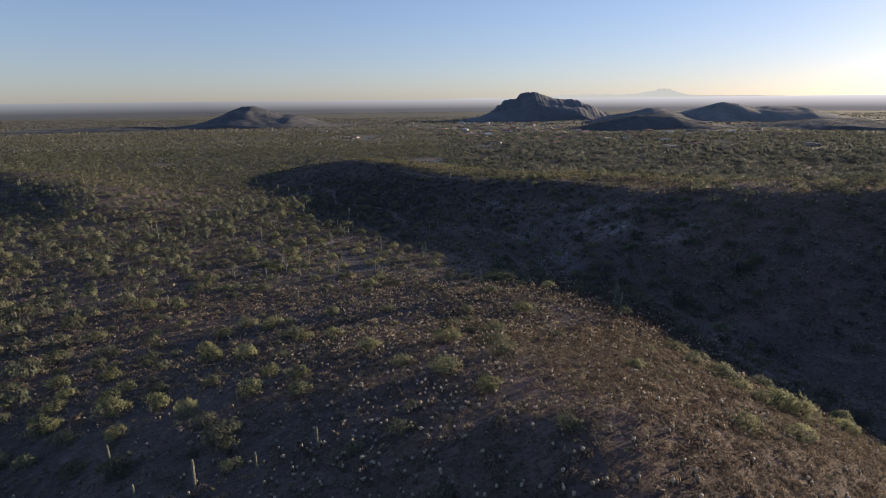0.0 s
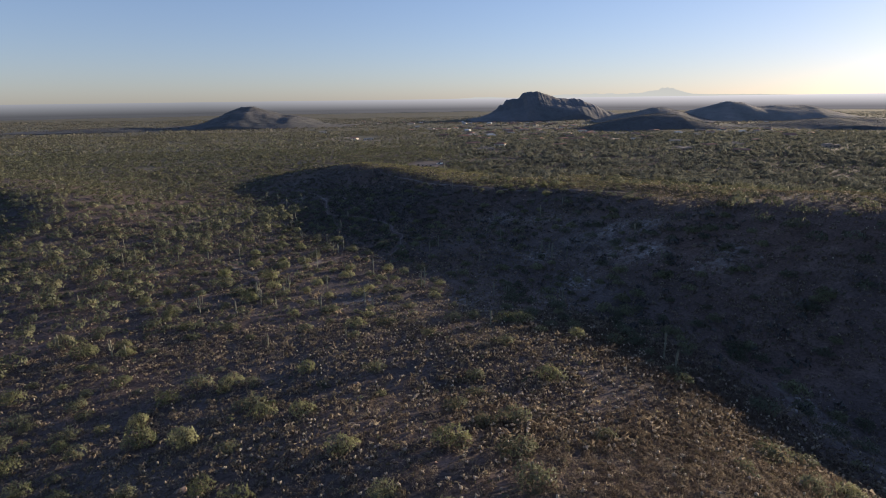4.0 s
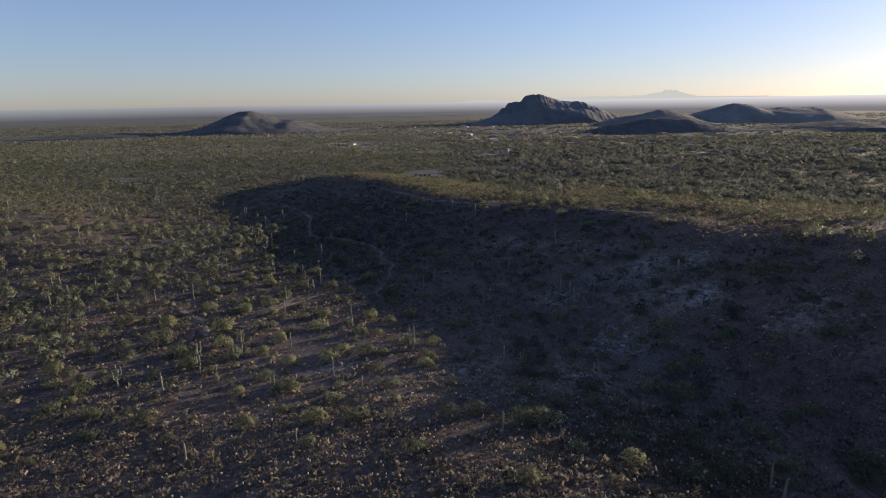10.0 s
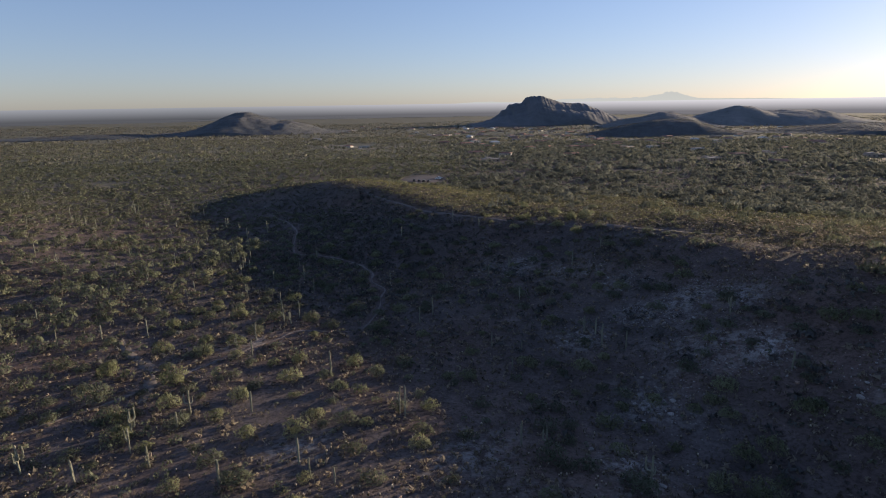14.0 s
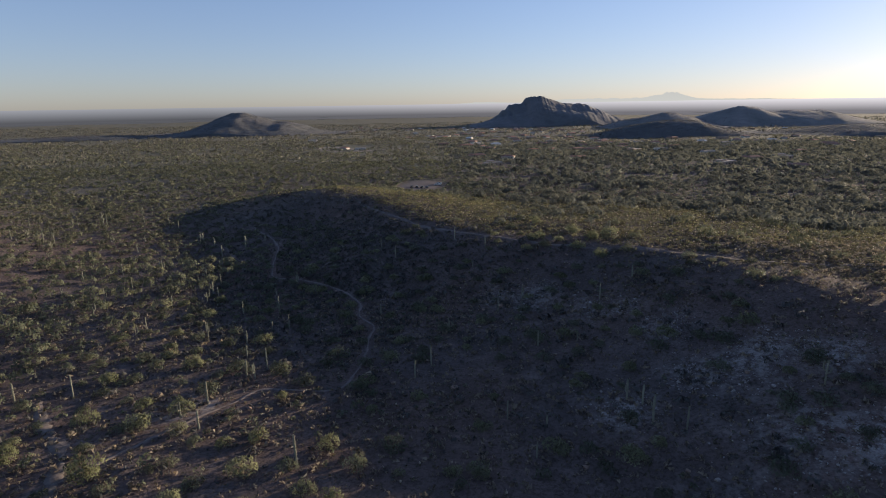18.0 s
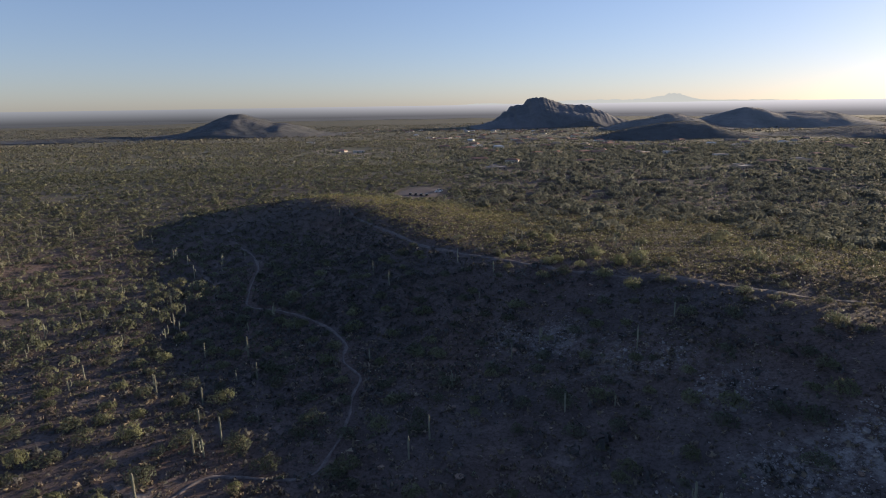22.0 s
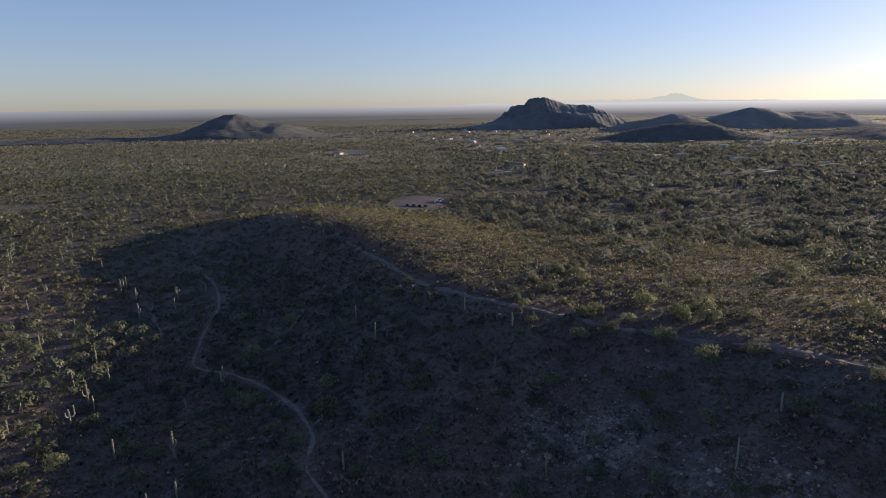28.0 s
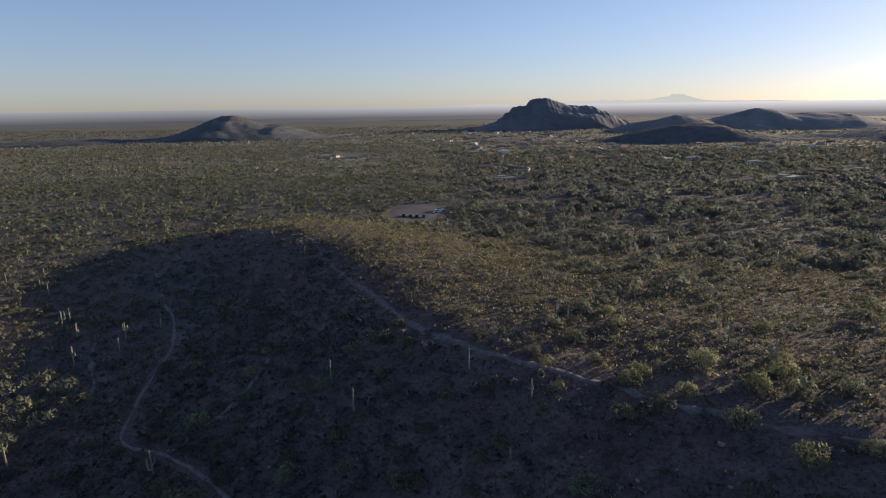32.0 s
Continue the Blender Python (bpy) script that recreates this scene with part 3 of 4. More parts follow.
TRAIL_LINE = np.array([(-83, 378), (-72, 361), (-64, 343), (-61, 329), (-58, 314), (-54, 302), (-44, 297), (-35, 291), (-26, 282), (-21, 273), (-20, 264), (-15, 256), (-15, 240), (-17, 225),
                       (-34, 223), (-43, 213), (-64, 186), (-44, 411), (-23, 365), (-9, 337), (5, 315), (17, 304), (32, 293), (44, 284), (60, 273), (84, 250), (66, 110), (62, 120), (57, 134)], float)
CLEARINGS = ((-10, 516, 18, 29), (58, 551, 30, 7), (155, 556, 22, 7), (-130, 1000, 30, 40), (60, 640, 16, 12))


def on_open_ground(x, y):
    ok = np.ones(len(x), bool)
    for (x0, y0), (x1, y1) in zip(TRAIL_LINE, TRAIL_LINE[1:]):
        if math.hypot(x1 - x0, y1 - y0) > 40:
            continue
        s = np.clip(((x - x0) * (x1 - x0) + (y - y0) * (y1 - y0)) / ((x1 - x0) ** 2 + (y1 - y0) ** 2), 0, 1)
        ok &= np.hypot(x - x0 - s * (x1 - x0), y - y0 - s * (y1 - y0)) > 1.1
    for cx, cy, rx, ry in CLEARINGS:
        ok &= ((x - cx) / rx) ** 2 + ((y - cy) / ry) ** 2 > 1
    return ok


def grove_part(x, y):
    return np.clip((x - 15) / 60, 0, 1) * np.clip((y - 300) / 40, 0, 1)


def bare_toe(x, y):
    """The stony toe of the knoll, with few bushes."""
    return np.exp(-((x - 2) / 26) ** 2 - ((y - 152) / 36) ** 2)


def brush_density(x, y):
    knoll_flank = np.exp(-((x + 20) / 42) ** 2 - ((y - 52) / 36) ** 2)
    return (1 - 0.8 * bare_toe(x, y)) * (1 - 0.65 * knoll_flank) * (1 - 0.3 * grove_part(x, y)) * np.clip(0.62 + 0.45 * wave(x, y, 38, 12) + 0.30 * wave(x, y, 13, 13) - 0.60 * knoll_part(x, y) - (0.30 + 0.55 * behind_crest(x, y)) * hill_part(x, y), 0.05, 1)


def plain_density(x, y):
    return (1 - 0.93 * grove_part(x, y)) * np.clip(0.72 + 0.3 * wave(x, y, 38, 12) + 0.2 * wave(x, y, 13, 13) - 0.72 * hill_part(x, y), 0.02, 1)


def scrub_density(x, y):
    return np.clip(0.65 + 0.5 * wave(x, y, 22, 15) + 0.3 * wave(x, y, 8, 16), 0.1, 1)


# trees and bushes near the way, each a thing of its own
def limb(r, start, turn_by, lean, length, thick):
    """One crooked limb as a closed tapering tube."""
    line, spot = [], Vector(start)
    for step in range(4):
        line.append(spot.copy())
        bend = lean * (0.5 + step / 3)
        spot = spot + Vector((math.cos(turn_by) * bend, math.sin(turn_by) * bend, 1.0)).normalized() * length / 3
        turn_by += 0.8 * (r.rand() - 0.5)
    verts, faces = [], []
    for i, q in enumerate(line):
        rr = thick * (1 - 0.22 * i)
        verts += [q + Vector((rr * math.cos(k * 1.2566), rr * math.sin(k * 1.2566), 0)) for k in range(5)]
    for i in range(3):
        faces += [(i * 5 + k, i * 5 + (k + 1) % 5, i * 5 + 5 + (k + 1) % 5, i * 5 + 5 + k) for k in range(5)]
    return mesh_of("limb", np.array(verts), np.array(faces), (BARK,), True)


def woody_kind(mat, leaves, seed, spread):
    """Meshes of one bush shape, one metre in half width: a crooked trunk, two limbs and a fine, gappy crown."""
    r = np.random.RandomState(seed)
    trunk = limb(r, (0, 0, -0.15), r.rand() * 6, 0.3, 0.95, 0.065)
    limbs = [limb(r, (0.03 * k, 0, -0.05), 2.0 * k + r.rand(), 0.8, 0.85, 0.045) for k in (1, 2)]
    heart = np.array([[0.0, 0.0, 0.0]] + [[0.45 * math.cos(a), 0.45 * math.sin(a), 0.0] for a in r.rand(3) * 6.28])
    crown = tufts("crown", heart, np.array([0.78, 0.62, 0.55, 0.5]), leaves // 4, mat, spread, 1.05, 1.2, 0.62, 0.66, 0.3)
    crown.attributes["plant"].data.foreach_set("value", np.zeros(len(crown.vertices), np.float32))
    return trunk, limbs, crown


def bush(name, meshes, x, y, size, tall, label, category, group):
    root = new(name)
    root.empty_display_size = 0.3
    root.matrix_basis = pose(x, y, float(ground_height(x, y)) - 0.05, 0, 0, rng.uniform(0, 360)) @ Matrix.Diagonal((size, size, size * tall, 1))
    trunk = part("trunk", meshes[0], root)
    for me in meshes[1]:
        part("branch", me, trunk)
    part("crown", meshes[2], root)
    return tagged(root, label, category, group)


PALO_KINDS = [woody_kind(PALO_VERDE, 820, s, 0.95) for s in (1, 2, 3, 4)]
CREO_KINDS = [woody_kind(CREOSOTE, 780, s, 1.0) for s in (5, 6, 7, 8)]
KNOWN_BUSHES = ((46, 300, 2.4), (50, 290, 2.4), (57, 295, 2.2), (55, 288, 2.6), (44, 282, 2.3), (49, 275, 2.3), (40, 291, 1.6), (65, 315, 1.8), (38, 318, 1.8), (-53, 196, 2.8),
                (-69, 200, 2.4), (-65, 189, 3.0), (-37, 188, 2.0), (-49, 185, 2.2), (-63, 212, 2.2), (-11, 194, 1.9), (-16, 201, 1.9), (-53, 235, 2.2), (-55, 217, 1.8))
KNOWN_SHRUBS = ((-79, 218, 1.7), (-29, 205, 1.8), (-62, 266, 1.8), (-68, 228, 2.0), (-81, 109, 2.6), (-63, 98, 2.0), (-45, 101, 2.4), (-37, 98, 2.3),
                (-54, 100, 1.6), (-52, 79, 2.6), (-44, 78, 1.8), (-36, 71, 2.0), (-38, 85, 1.4), (-27, 82, 1.6), (-28, 74, 1.9), (-78, 140, 2.6),
                (-55, 72, 1.7), (-45, 69, 1.6), (-58, 68, 1.5), (-47, 62, 1.5), (-24, 56, 1.4), (-56, 86, 1.9), (-67, 91, 1.6), (-49, 108, 1.7), (38, 75, 1.5), (43, 77, 1.4))
for i, (x, y, size) in enumerate(KNOWN_BUSHES + KNOWN_SHRUBS):
    if i % 4 != 3:
        bush("palo_verde", PALO_KINDS[i % 4], x, y, 1.2 * size, 1.0, "yellow-green palo verde bush on gravelly desert soil", "bush", "palo verde bushes")
    else:
        bush("mesquite", CREO_KINDS[i % 3], x, y, 1.2 * size, 0.95, "dark green spreading mesquite shrub", "bush", "mesquite shrubs")
spots = scatter(9000, 26, 330, brush_density)
for x, y, size in KNOWN_BUSHES + KNOWN_SHRUBS:
    spots = spots[np.hypot(spots[:, 0] - x, spots[:, 1] - y) > 3.2 + size]
NEAR_BUSHES = 300
# thin to a natural spacing
grid_seen, keep_rows = set(), []
for i, (x, y, z) in enumerate(spots):
    key = (int(x // 7.0), int(y // 7.0))
    if key not in grid_seen:
        grid_seen.add(key)
        keep_rows.append(i)
spots = spots[keep_rows]
order = np.argsort(np.hypot(0.8 * (spots[:, 0] - 2), 0.32 * (spots[:, 1] - 180)))
near_spots, rest_spots = spots[order[:2 * NEAR_BUSHES]], spots[order[2 * NEAR_BUSHES:]]
for i, (x, y, z) in enumerate(near_spots):
    palo = (i * 7919) % 5 < 2
    size = float(np.clip(rng.lognormal(0.68, 0.30), 0.9, 3.0)) * (1.0 if palo else 0.85)
    if palo:
        bush("palo_verde", PALO_KINDS[i % 4], x, y, size, 0.78, "yellow-green palo verde bush on gravelly desert soil", "bush", "palo verde bushes")
    elif (i * 31) % 2:
        bush("creosote_bush", CREO_KINDS[i % 4], x, y, size, 0.72, "dull olive creosote bush with open twiggy crown", "bush", "creosote bushes")
    else:
        bush("mesquite", CREO_KINDS[(i + 1) % 4], x, y, size * 1.1, 0.76, "dark green spreading mesquite shrub", "bush", "mesquite shrubs")


def brush(name, count, y0, y1, low, high, leaves, mat, density, label, category, leaf=1.0, flat=0.75, up=0.3, core=0.45, slim=1.0, shell=0.5):
    at = scatter(count, y0, y1, density)
    size = rng.uniform(low, high, len(at)) * np.clip(rng.lognormal(0, 0.25, len(at)), 0.6, 1.7)
    return tagged(new(name, tufts(name, at, size, leaves, mat, flat, leaf, up, core, slim, shell)), label, category, kind="stuff")


rest_size = np.clip(rng.lognormal(0.78, 0.30, len(rest_spots)), 1.0, 3.0)
third = np.arange(len(rest_spots)) % 5 < 2
tagged(new("palo_verde_brush", tufts("palo_verde_brush", rest_spots[third], rest_size[third], 130, FAR_PALO, 0.7, 1.1, 1.1, 0.65, 0.8, 0.4)), "scattered yellow-green palo verde brush", "bushes", kind="stuff")
tagged(new("creosote_brush", tufts("creosote_brush", rest_spots[~third], rest_size[~third], 130, CREOSOTE, 0.7, 1.1, 1.1, 0.65, 0.8, 0.4)), "scattered olive creosote brush", "bushes", kind="stuff")
brush("creosote_brush", 9000, 330, 470, 0.6, 1.35, 34, FAR_BRUSH, plain_density, "olive brush over the desert flat", "bushes", 1.2, 0.6, 0.7, 0.55, 0.8)
brush("creosote_brush", 18000, 470, 700, 0.65, 1.4, 15, FAR_BRUSH, plain_density, "olive brush over the wide desert flat", "bushes", 1.2, 0.6)
brush("palo_verde_brush", 6000, 330, 470, 0.6, 1.35, 34, FAR_PALO, plain_density, "yellow-green brush over the desert flat", "bushes", 1.2, 0.6, 0.7, 0.55, 0.8)
brush("palo_verde_brush", 13000, 470, 700, 0.65, 1.4, 15, FAR_PALO, plain_density, "yellow-green brush over the wide desert flat", "bushes", 1.2, 0.6)
brush("desert_trees", 40000, 700, 1400, 0.9, 1.9, 6, HAZY_BRUSH, brush_density, "olive desert trees thickly dotted over the plain", "trees", 1.3, 0.6)
brush("desert_trees", 22000, 700, 1400, 0.8, 1.8, 6, FAR_PALO, brush_density, "yellow-green desert trees dotted over the plain", "trees", 1.3, 0.6)
brush("desert_trees", 46000, 1400, 2900, 1.5, 2.9, 4, HAZY_BRUSH, brush_density, "dark brush on the far plain", "trees", 1.3, 0.8)
GROVE = lambda x, y: np.clip((x - 10) / 60, 0, 1) * np.clip(0.75 + 0.6 * wave(x, y, 45, 23) - 0.55 * np.clip(ridge(x, y, LONG_HILL) / 14, 0, 1), 0.06, 1)
brush("mesquite_trees", 9500, 315, 540, 1.2, 2.7, 60, GREY_TREE, GROVE, "rounded grey-green mesquite trees in loose groves", "trees", 1.3, 0.78, 0.3, 0.75, 0.9, 0.75)
brush("mesquite_trees", 23000, 540, 1000, 1.4, 2.9, 14, GREY_TREE, GROVE, "grey-green mesquite trees in loose groves", "trees", 1.4, 0.7, 0.2, 0.72, 0.9, 0.75)
# sparse brush out of the camera's sight, so that the desert goes on behind and beside it
x, y = rng.uniform(-330, 330, 3600), rng.uniform(-110, 300, 3600)
out = (np.abs(x) > 0.83 * np.maximum(y, 0) + 27) | (y < 12)
at = np.column_stack([x[out], y[out], ground_height(x[out], y[out])])
tagged(new("creosote_brush", tufts("creosote_brush", at, rng.uniform(0.8, 2.0, len(at)), 40, CREOSOTE, 0.9, 1.0, 0.8)), "olive creosote brush scattered over the desert", "bushes", kind="stuff")
# low scrub between the bushes
brush("bursage_scrub", 10500, 26, 80, 0.22, 0.46, 28, GREY_SCRUB, scrub_density, "low grey-brown bursage scrub among the stones", "scrub", 0.85, 0.7, 0.8, 0.4, 0.65)
brush("bursage_scrub", 30000, 80, 150, 0.22, 0.48, 8, GREY_SCRUB, scrub_density, "low grey-brown bursage scrub covering the gravel", "scrub", 1.1, 0.7, 0.6, 0.5, 0.8)
brush("bursage_scrub", 27000, 150, 280, 0.22, 0.5, 6, GREY_SCRUB, scrub_density, "low grey-brown bursage scrub covering the desert flat", "scrub", 1.25, 0.7)
brush("creosote_brush", 6500, 150, 335, 0.45, 1.1, 36, CREOSOTE, lambda x, y: np.clip((-5 - x) / 30, 0, 1) * np.clip(0.5 + 0.5 * wave(x, y, 30, 31), 0, 1), "small olive creosote bushes over the flat", "bushes", 1.2, 0.7, 0.8, 0.6, 0.8)
brush("bursage_scrub", 22000, 250, 480, 0.2, 0.4, 6, FAR_BRUSH, scrub_density, "low olive scrub covering the gravel", "scrub", 1.3, 0.8)
brush("green_scrub", 6000, 26, 420, 0.22, 0.5, 14, CREOSOTE, scrub_density, "low olive scrub between the bushes", "scrub", 1.2, 0.9)
brush("dry_grass", 15000, 26, 300, 0.15, 0.36, 8, DRY_GRASS, lambda x, y: 0.2 + 0.6 * hill_part(x, y), "dry grass tufts between stones", "grass", 1.1, 1.0, 1.4, 0.45, 0.5)
brush("green_scrub", 16000, 420, 900, 0.4, 1.1, 8, CREOSOTE, scrub_density, "low olive scrub on the plain", "scrub", 1.3, 0.9)


brush("brittlebush", 70000, 240, 500, 0.17, 0.36, 5, BRITTLEBUSH, lambda x, y: np.clip(0.35 + 0.5 * hill_part(x, y) + 0.3 * wave(x, y, 20, 14), 0, 1), "low yellow-grey brittlebush thickly covering slope and flat", "scrub", 1.1, 0.8)
brush("brittlebush", 26000, 26, 250, 0.18, 0.40, 7, BRITTLEBUSH, scrub_density, "low yellow-grey brittlebush among the stones", "scrub", 0.95, 0.85, 0.8, 0.5, 0.7)
def hollow_part(x, y):
    """The flat at the foot of the long hill, thick with dark shrubs added to deepen its shade."""
    return np.exp(-((x + 38) / 42) ** 2 - ((y - 295) / 75) ** 2)


brush("hollow_scrub", 130000, 190, 430, 0.2, 0.45, 5, SHADE_TONED_SHRUB, lambda x, y: np.clip(1.3 * hollow_part(x, y) * (0.75 + 0.4 * wave(x, y, 16, 27)), 0, 1), "low dark scrub added to deepen the shade on the flat at the hill's foot", "scrub", 1.4, 0.7)
brush("slope_shrubs", 26000, 110, 450, 0.35, 1.0, 20, SHADE_TONED_SHRUB, lambda x, y: np.clip((0.9 * hill_part(x, y) * (1 - behind_crest(x, y)) + 0.7 * hollow_part(x, y)) * (0.55 + 0.7 * wave(x, y, 14, 26)), 0, 1), "dark shrubs scattered over the shaded stony slope", "bushes", 1.35, 0.9, 0.6, 0.5, 0.8)
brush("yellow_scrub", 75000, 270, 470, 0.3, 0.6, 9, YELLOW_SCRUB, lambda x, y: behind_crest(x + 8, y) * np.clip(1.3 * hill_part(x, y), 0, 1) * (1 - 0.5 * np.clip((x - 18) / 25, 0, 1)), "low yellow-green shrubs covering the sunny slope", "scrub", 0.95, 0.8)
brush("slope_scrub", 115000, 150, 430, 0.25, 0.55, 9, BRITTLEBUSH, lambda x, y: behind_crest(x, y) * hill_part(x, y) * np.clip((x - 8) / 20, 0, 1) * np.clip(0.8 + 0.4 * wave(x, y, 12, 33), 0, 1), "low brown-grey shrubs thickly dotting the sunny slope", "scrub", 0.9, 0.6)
def knoll_thatch(x, y):
    return knoll_part(x, y) * np.clip(0.12 + 1.2 * sunny_slope(x, y), 0, 1)


brush("knoll_scrub", 20000, 26, 80, 0.28, 0.62, 40, KNOLL_GRASS, knoll_thatch, "thick dry brown grass on the knoll's top", "scrub", 0.8, 0.55, 1.0, 0.5, 0.6, 0.5)
brush("knoll_scrub", 85000, 80, 170, 0.26, 0.58, 13, KNOLL_GRASS, knoll_thatch, "dense dry brown grass and scrub on the knoll", "scrub", 0.9, 0.6, 0.9, 0.55, 0.8, 0.5)


# chollas: dark stem, pale shining head of stubby joints
def spiny_lump(seed, wide, tall, lift):
    r = np.random.RandomState(seed)
    bm = bmesh.new()
    bmesh.ops.create_icosphere(bm, subdivisions=2, radius=1.0)
    for v in bm.verts:
        lump = 1 + 0.22 * math.sin(4 * math.atan2(v.co.y, v.co.x) + seed) * (1 - abs(v.co.z)) + 0.30 * (r.rand() - 0.5)
        v.co = Vector((v.co.x * wide * lump, v.co.y * wide * lump, v.co.z * tall * (1 + 0.3 * (r.rand() - 0.5)) + lift))
    return from_bm("joint", bm, (CHOLLA,), True)


def cholla_kind(seed):
    bm = bmesh.new()
    bmesh.ops.create_cone(bm, segments=6, radius1=0.10, radius2=0.08, depth=0.75, matrix=Matrix.Translation((0, 0, 0.30)))
    return from_bm("trunk", bm, (BARK,)), spiny_lump(seed, 0.17, 0.26, 0.72)


JOINTS = [spiny_lump(s, 0.105, 0.21, 0.17) for s in (41, 42, 43)]


def cholla_density(x, y):
    near = np.clip(1.15 * knoll_part(x, y) + (0.06 + 0.3 * behind_crest(x, y)) * hill_part(x, y) + 0.11, 0, 1)
    return near * np.clip(0.65 + 0.45 * wave(x, y, 17, 18), 0.1, 1)


CHOLLA_KINDS = [cholla_kind(s) for s in (31, 32, 33, 34, 35)]
at = np.concatenate([scatter(6500, 26, 340, cholla_density), scatter(9000, 26, 170, cholla_density)])
order = np.argsort(np.hypot(at[:, 0] - 5, at[:, 1] - 80) + 60 * rng.rand(len(at)))
for i, (x, y, z) in enumerate(at[order[:300]]):
    size = rng.uniform(0.55, 0.85)
    root = new("teddy_bear_cholla")
    root.empty_display_size = 0.2
    root.matrix_basis = pose(x, y, z - 0.03, 0, 0, rng.uniform(0, 360)) @ Matrix.Scale(size, 4)
    stem, head = CHOLLA_KINDS[i % 5]
    part("trunk", stem, root)
    crown = part("head", head, root, "pale straw-coloured spiny head")
    for j in range(3):
        part("joint", JOINTS[(i + j) % 3], crown, m=pose(0, 0, rng.uniform(0.52, 0.68), 0, 0, 120 * j + rng.uniform(-40, 40)) @ pose(0.08, 0, 0, 0, rng.uniform(30, 65), 0))
    tagged(root, "pale spiny teddy bear cholla on stony ground", "cactus", "chollas on the knoll")
def ball_mesh(level):
    bm = bmesh.new()
    bmesh.ops.create_icosphere(bm, subdivisions=level, radius=1.0)
    verts, faces = np.array([v.co[:] for v in bm.verts]), np.array([[v.index for v in f.verts] for f in bm.faces])
    bm.free()
    return verts, faces


def cholla_stand(name, at, level, label):
    """Many chollas in one mesh: a pale bumpy head each; the dark body paints both stem and shaded underside."""
    ball, ball_faces = ball_mesh(level)
    n = len(at)
    grow = rng.uniform(0.55, 0.95, n)[:, None, None]
    verts, shade = [], rng.rand(n)
    for wide, tall, low, spread in ((0.19, 0.24, 0.68, 0.05), (0.15, 0.34, 0.34, 0.06)):
        lean = np.column_stack([rng.normal(size=(n, 2)) * spread, np.full(n, low)])[:, None, :]
        verts.append(at[:, None, :] + (ball[None] * np.array([wide, wide, tall]) * rng.uniform(0.74, 1.26, (n, len(ball), 1)) + lean) * grow)
    verts = np.concatenate(verts)
    faces = (np.arange(2 * n)[:, None, None] * len(ball) + ball_faces[None]).reshape(-1, 3)
    me = mesh_of(name, verts.reshape(-1, 3), faces, (CHOLLA, BARK), True, {"plant": np.repeat(np.tile(shade, 2), len(ball))})
    me.polygons.foreach_set("material_index", np.repeat((0, 1), n * len(ball_faces)).astype(np.int32))
    return tagged(new(name, me), label, "cactus", kind="stuff")


cholla_stand("cholla_stand", at[order[300:]], 1, "straw-coloured spiny chollas covering the knoll and the flat")
at = scatter(15000, 255, 400, lambda x, y: behind_crest(x, y) * hill_part(x, y) * np.clip(0.7 + 0.5 * wave(x, y, 15, 35), 0, 1))
cholla_stand("cholla_stand", at, 1, "straw-coloured spiny chollas dotting the sunny slope")


# saguaros
def column(points, radii, ribs=11):
    """A ribbed, round-topped cactus column along a line of points."""
    p = [Vector(q) for q in points]
    around = 2 * ribs
    verts, faces = [], []
    for i, q in enumerate(p):
        way = (p[min(i + 1, len(p) - 1)] - p[max(i - 1, 0)]).normalized()
        turned = way.to_track_quat("Z", "Y").to_matrix()
        for k in range(around):
            a = 2 * math.pi * k / around
            rr = radii[i] * (1.0 if k % 2 else 0.84)
            verts.append(q + turned @ Vector((rr * math.cos(a), rr * math.sin(a), 0)))
    for i in range(len(p) - 1):
        for k in range(around):
            faces.append((i * around + k, i * around + (k + 1) % around, (i + 1) * around + (k + 1) % around, (i + 1) * around + k))
    return mesh_of("column", np.array(verts), np.array(faces), (SAGUARO,), False)


def trunk_mesh(tall, wide):
    heights = [-0.15, 0.25, 0.5, 0.75, 0.9, 0.955, 0.985, 1.0]
    girth = [0.75, 0.95, 1.0, 0.98, 0.88, 0.70, 0.42, 0.06]
    return column([(0.02 * math.sin(3 * h), 0.02 * math.cos(2 * h), h * tall) for h in heights], [g * wide for g in girth])


def arm_mesh(out, rise, wide):
    line = [(0.12, 0, 0), (0.45 * out, 0, 0.02), (0.8 * out, 0, 0.12), (out, 0, 0.42), (out * 1.02, 0, 0.5 * rise), (out, 0, 0.9 * rise), (out, 0, 0.97 * rise), (out, 0, rise)]
    return column(line, [wide * g for g in (0.7, 0.85, 0.95, 1, 1, 0.85, 0.5, 0.06)], 8)


TRUNKS = [trunk_mesh(1.0, w) for w in (0.048, 0.055, 0.062)]
ARMS = [arm_mesh(0.65, 1.5, 0.13), arm_mesh(0.8, 2.1, 0.15), arm_mesh(0.55, 1.0, 0.13)]


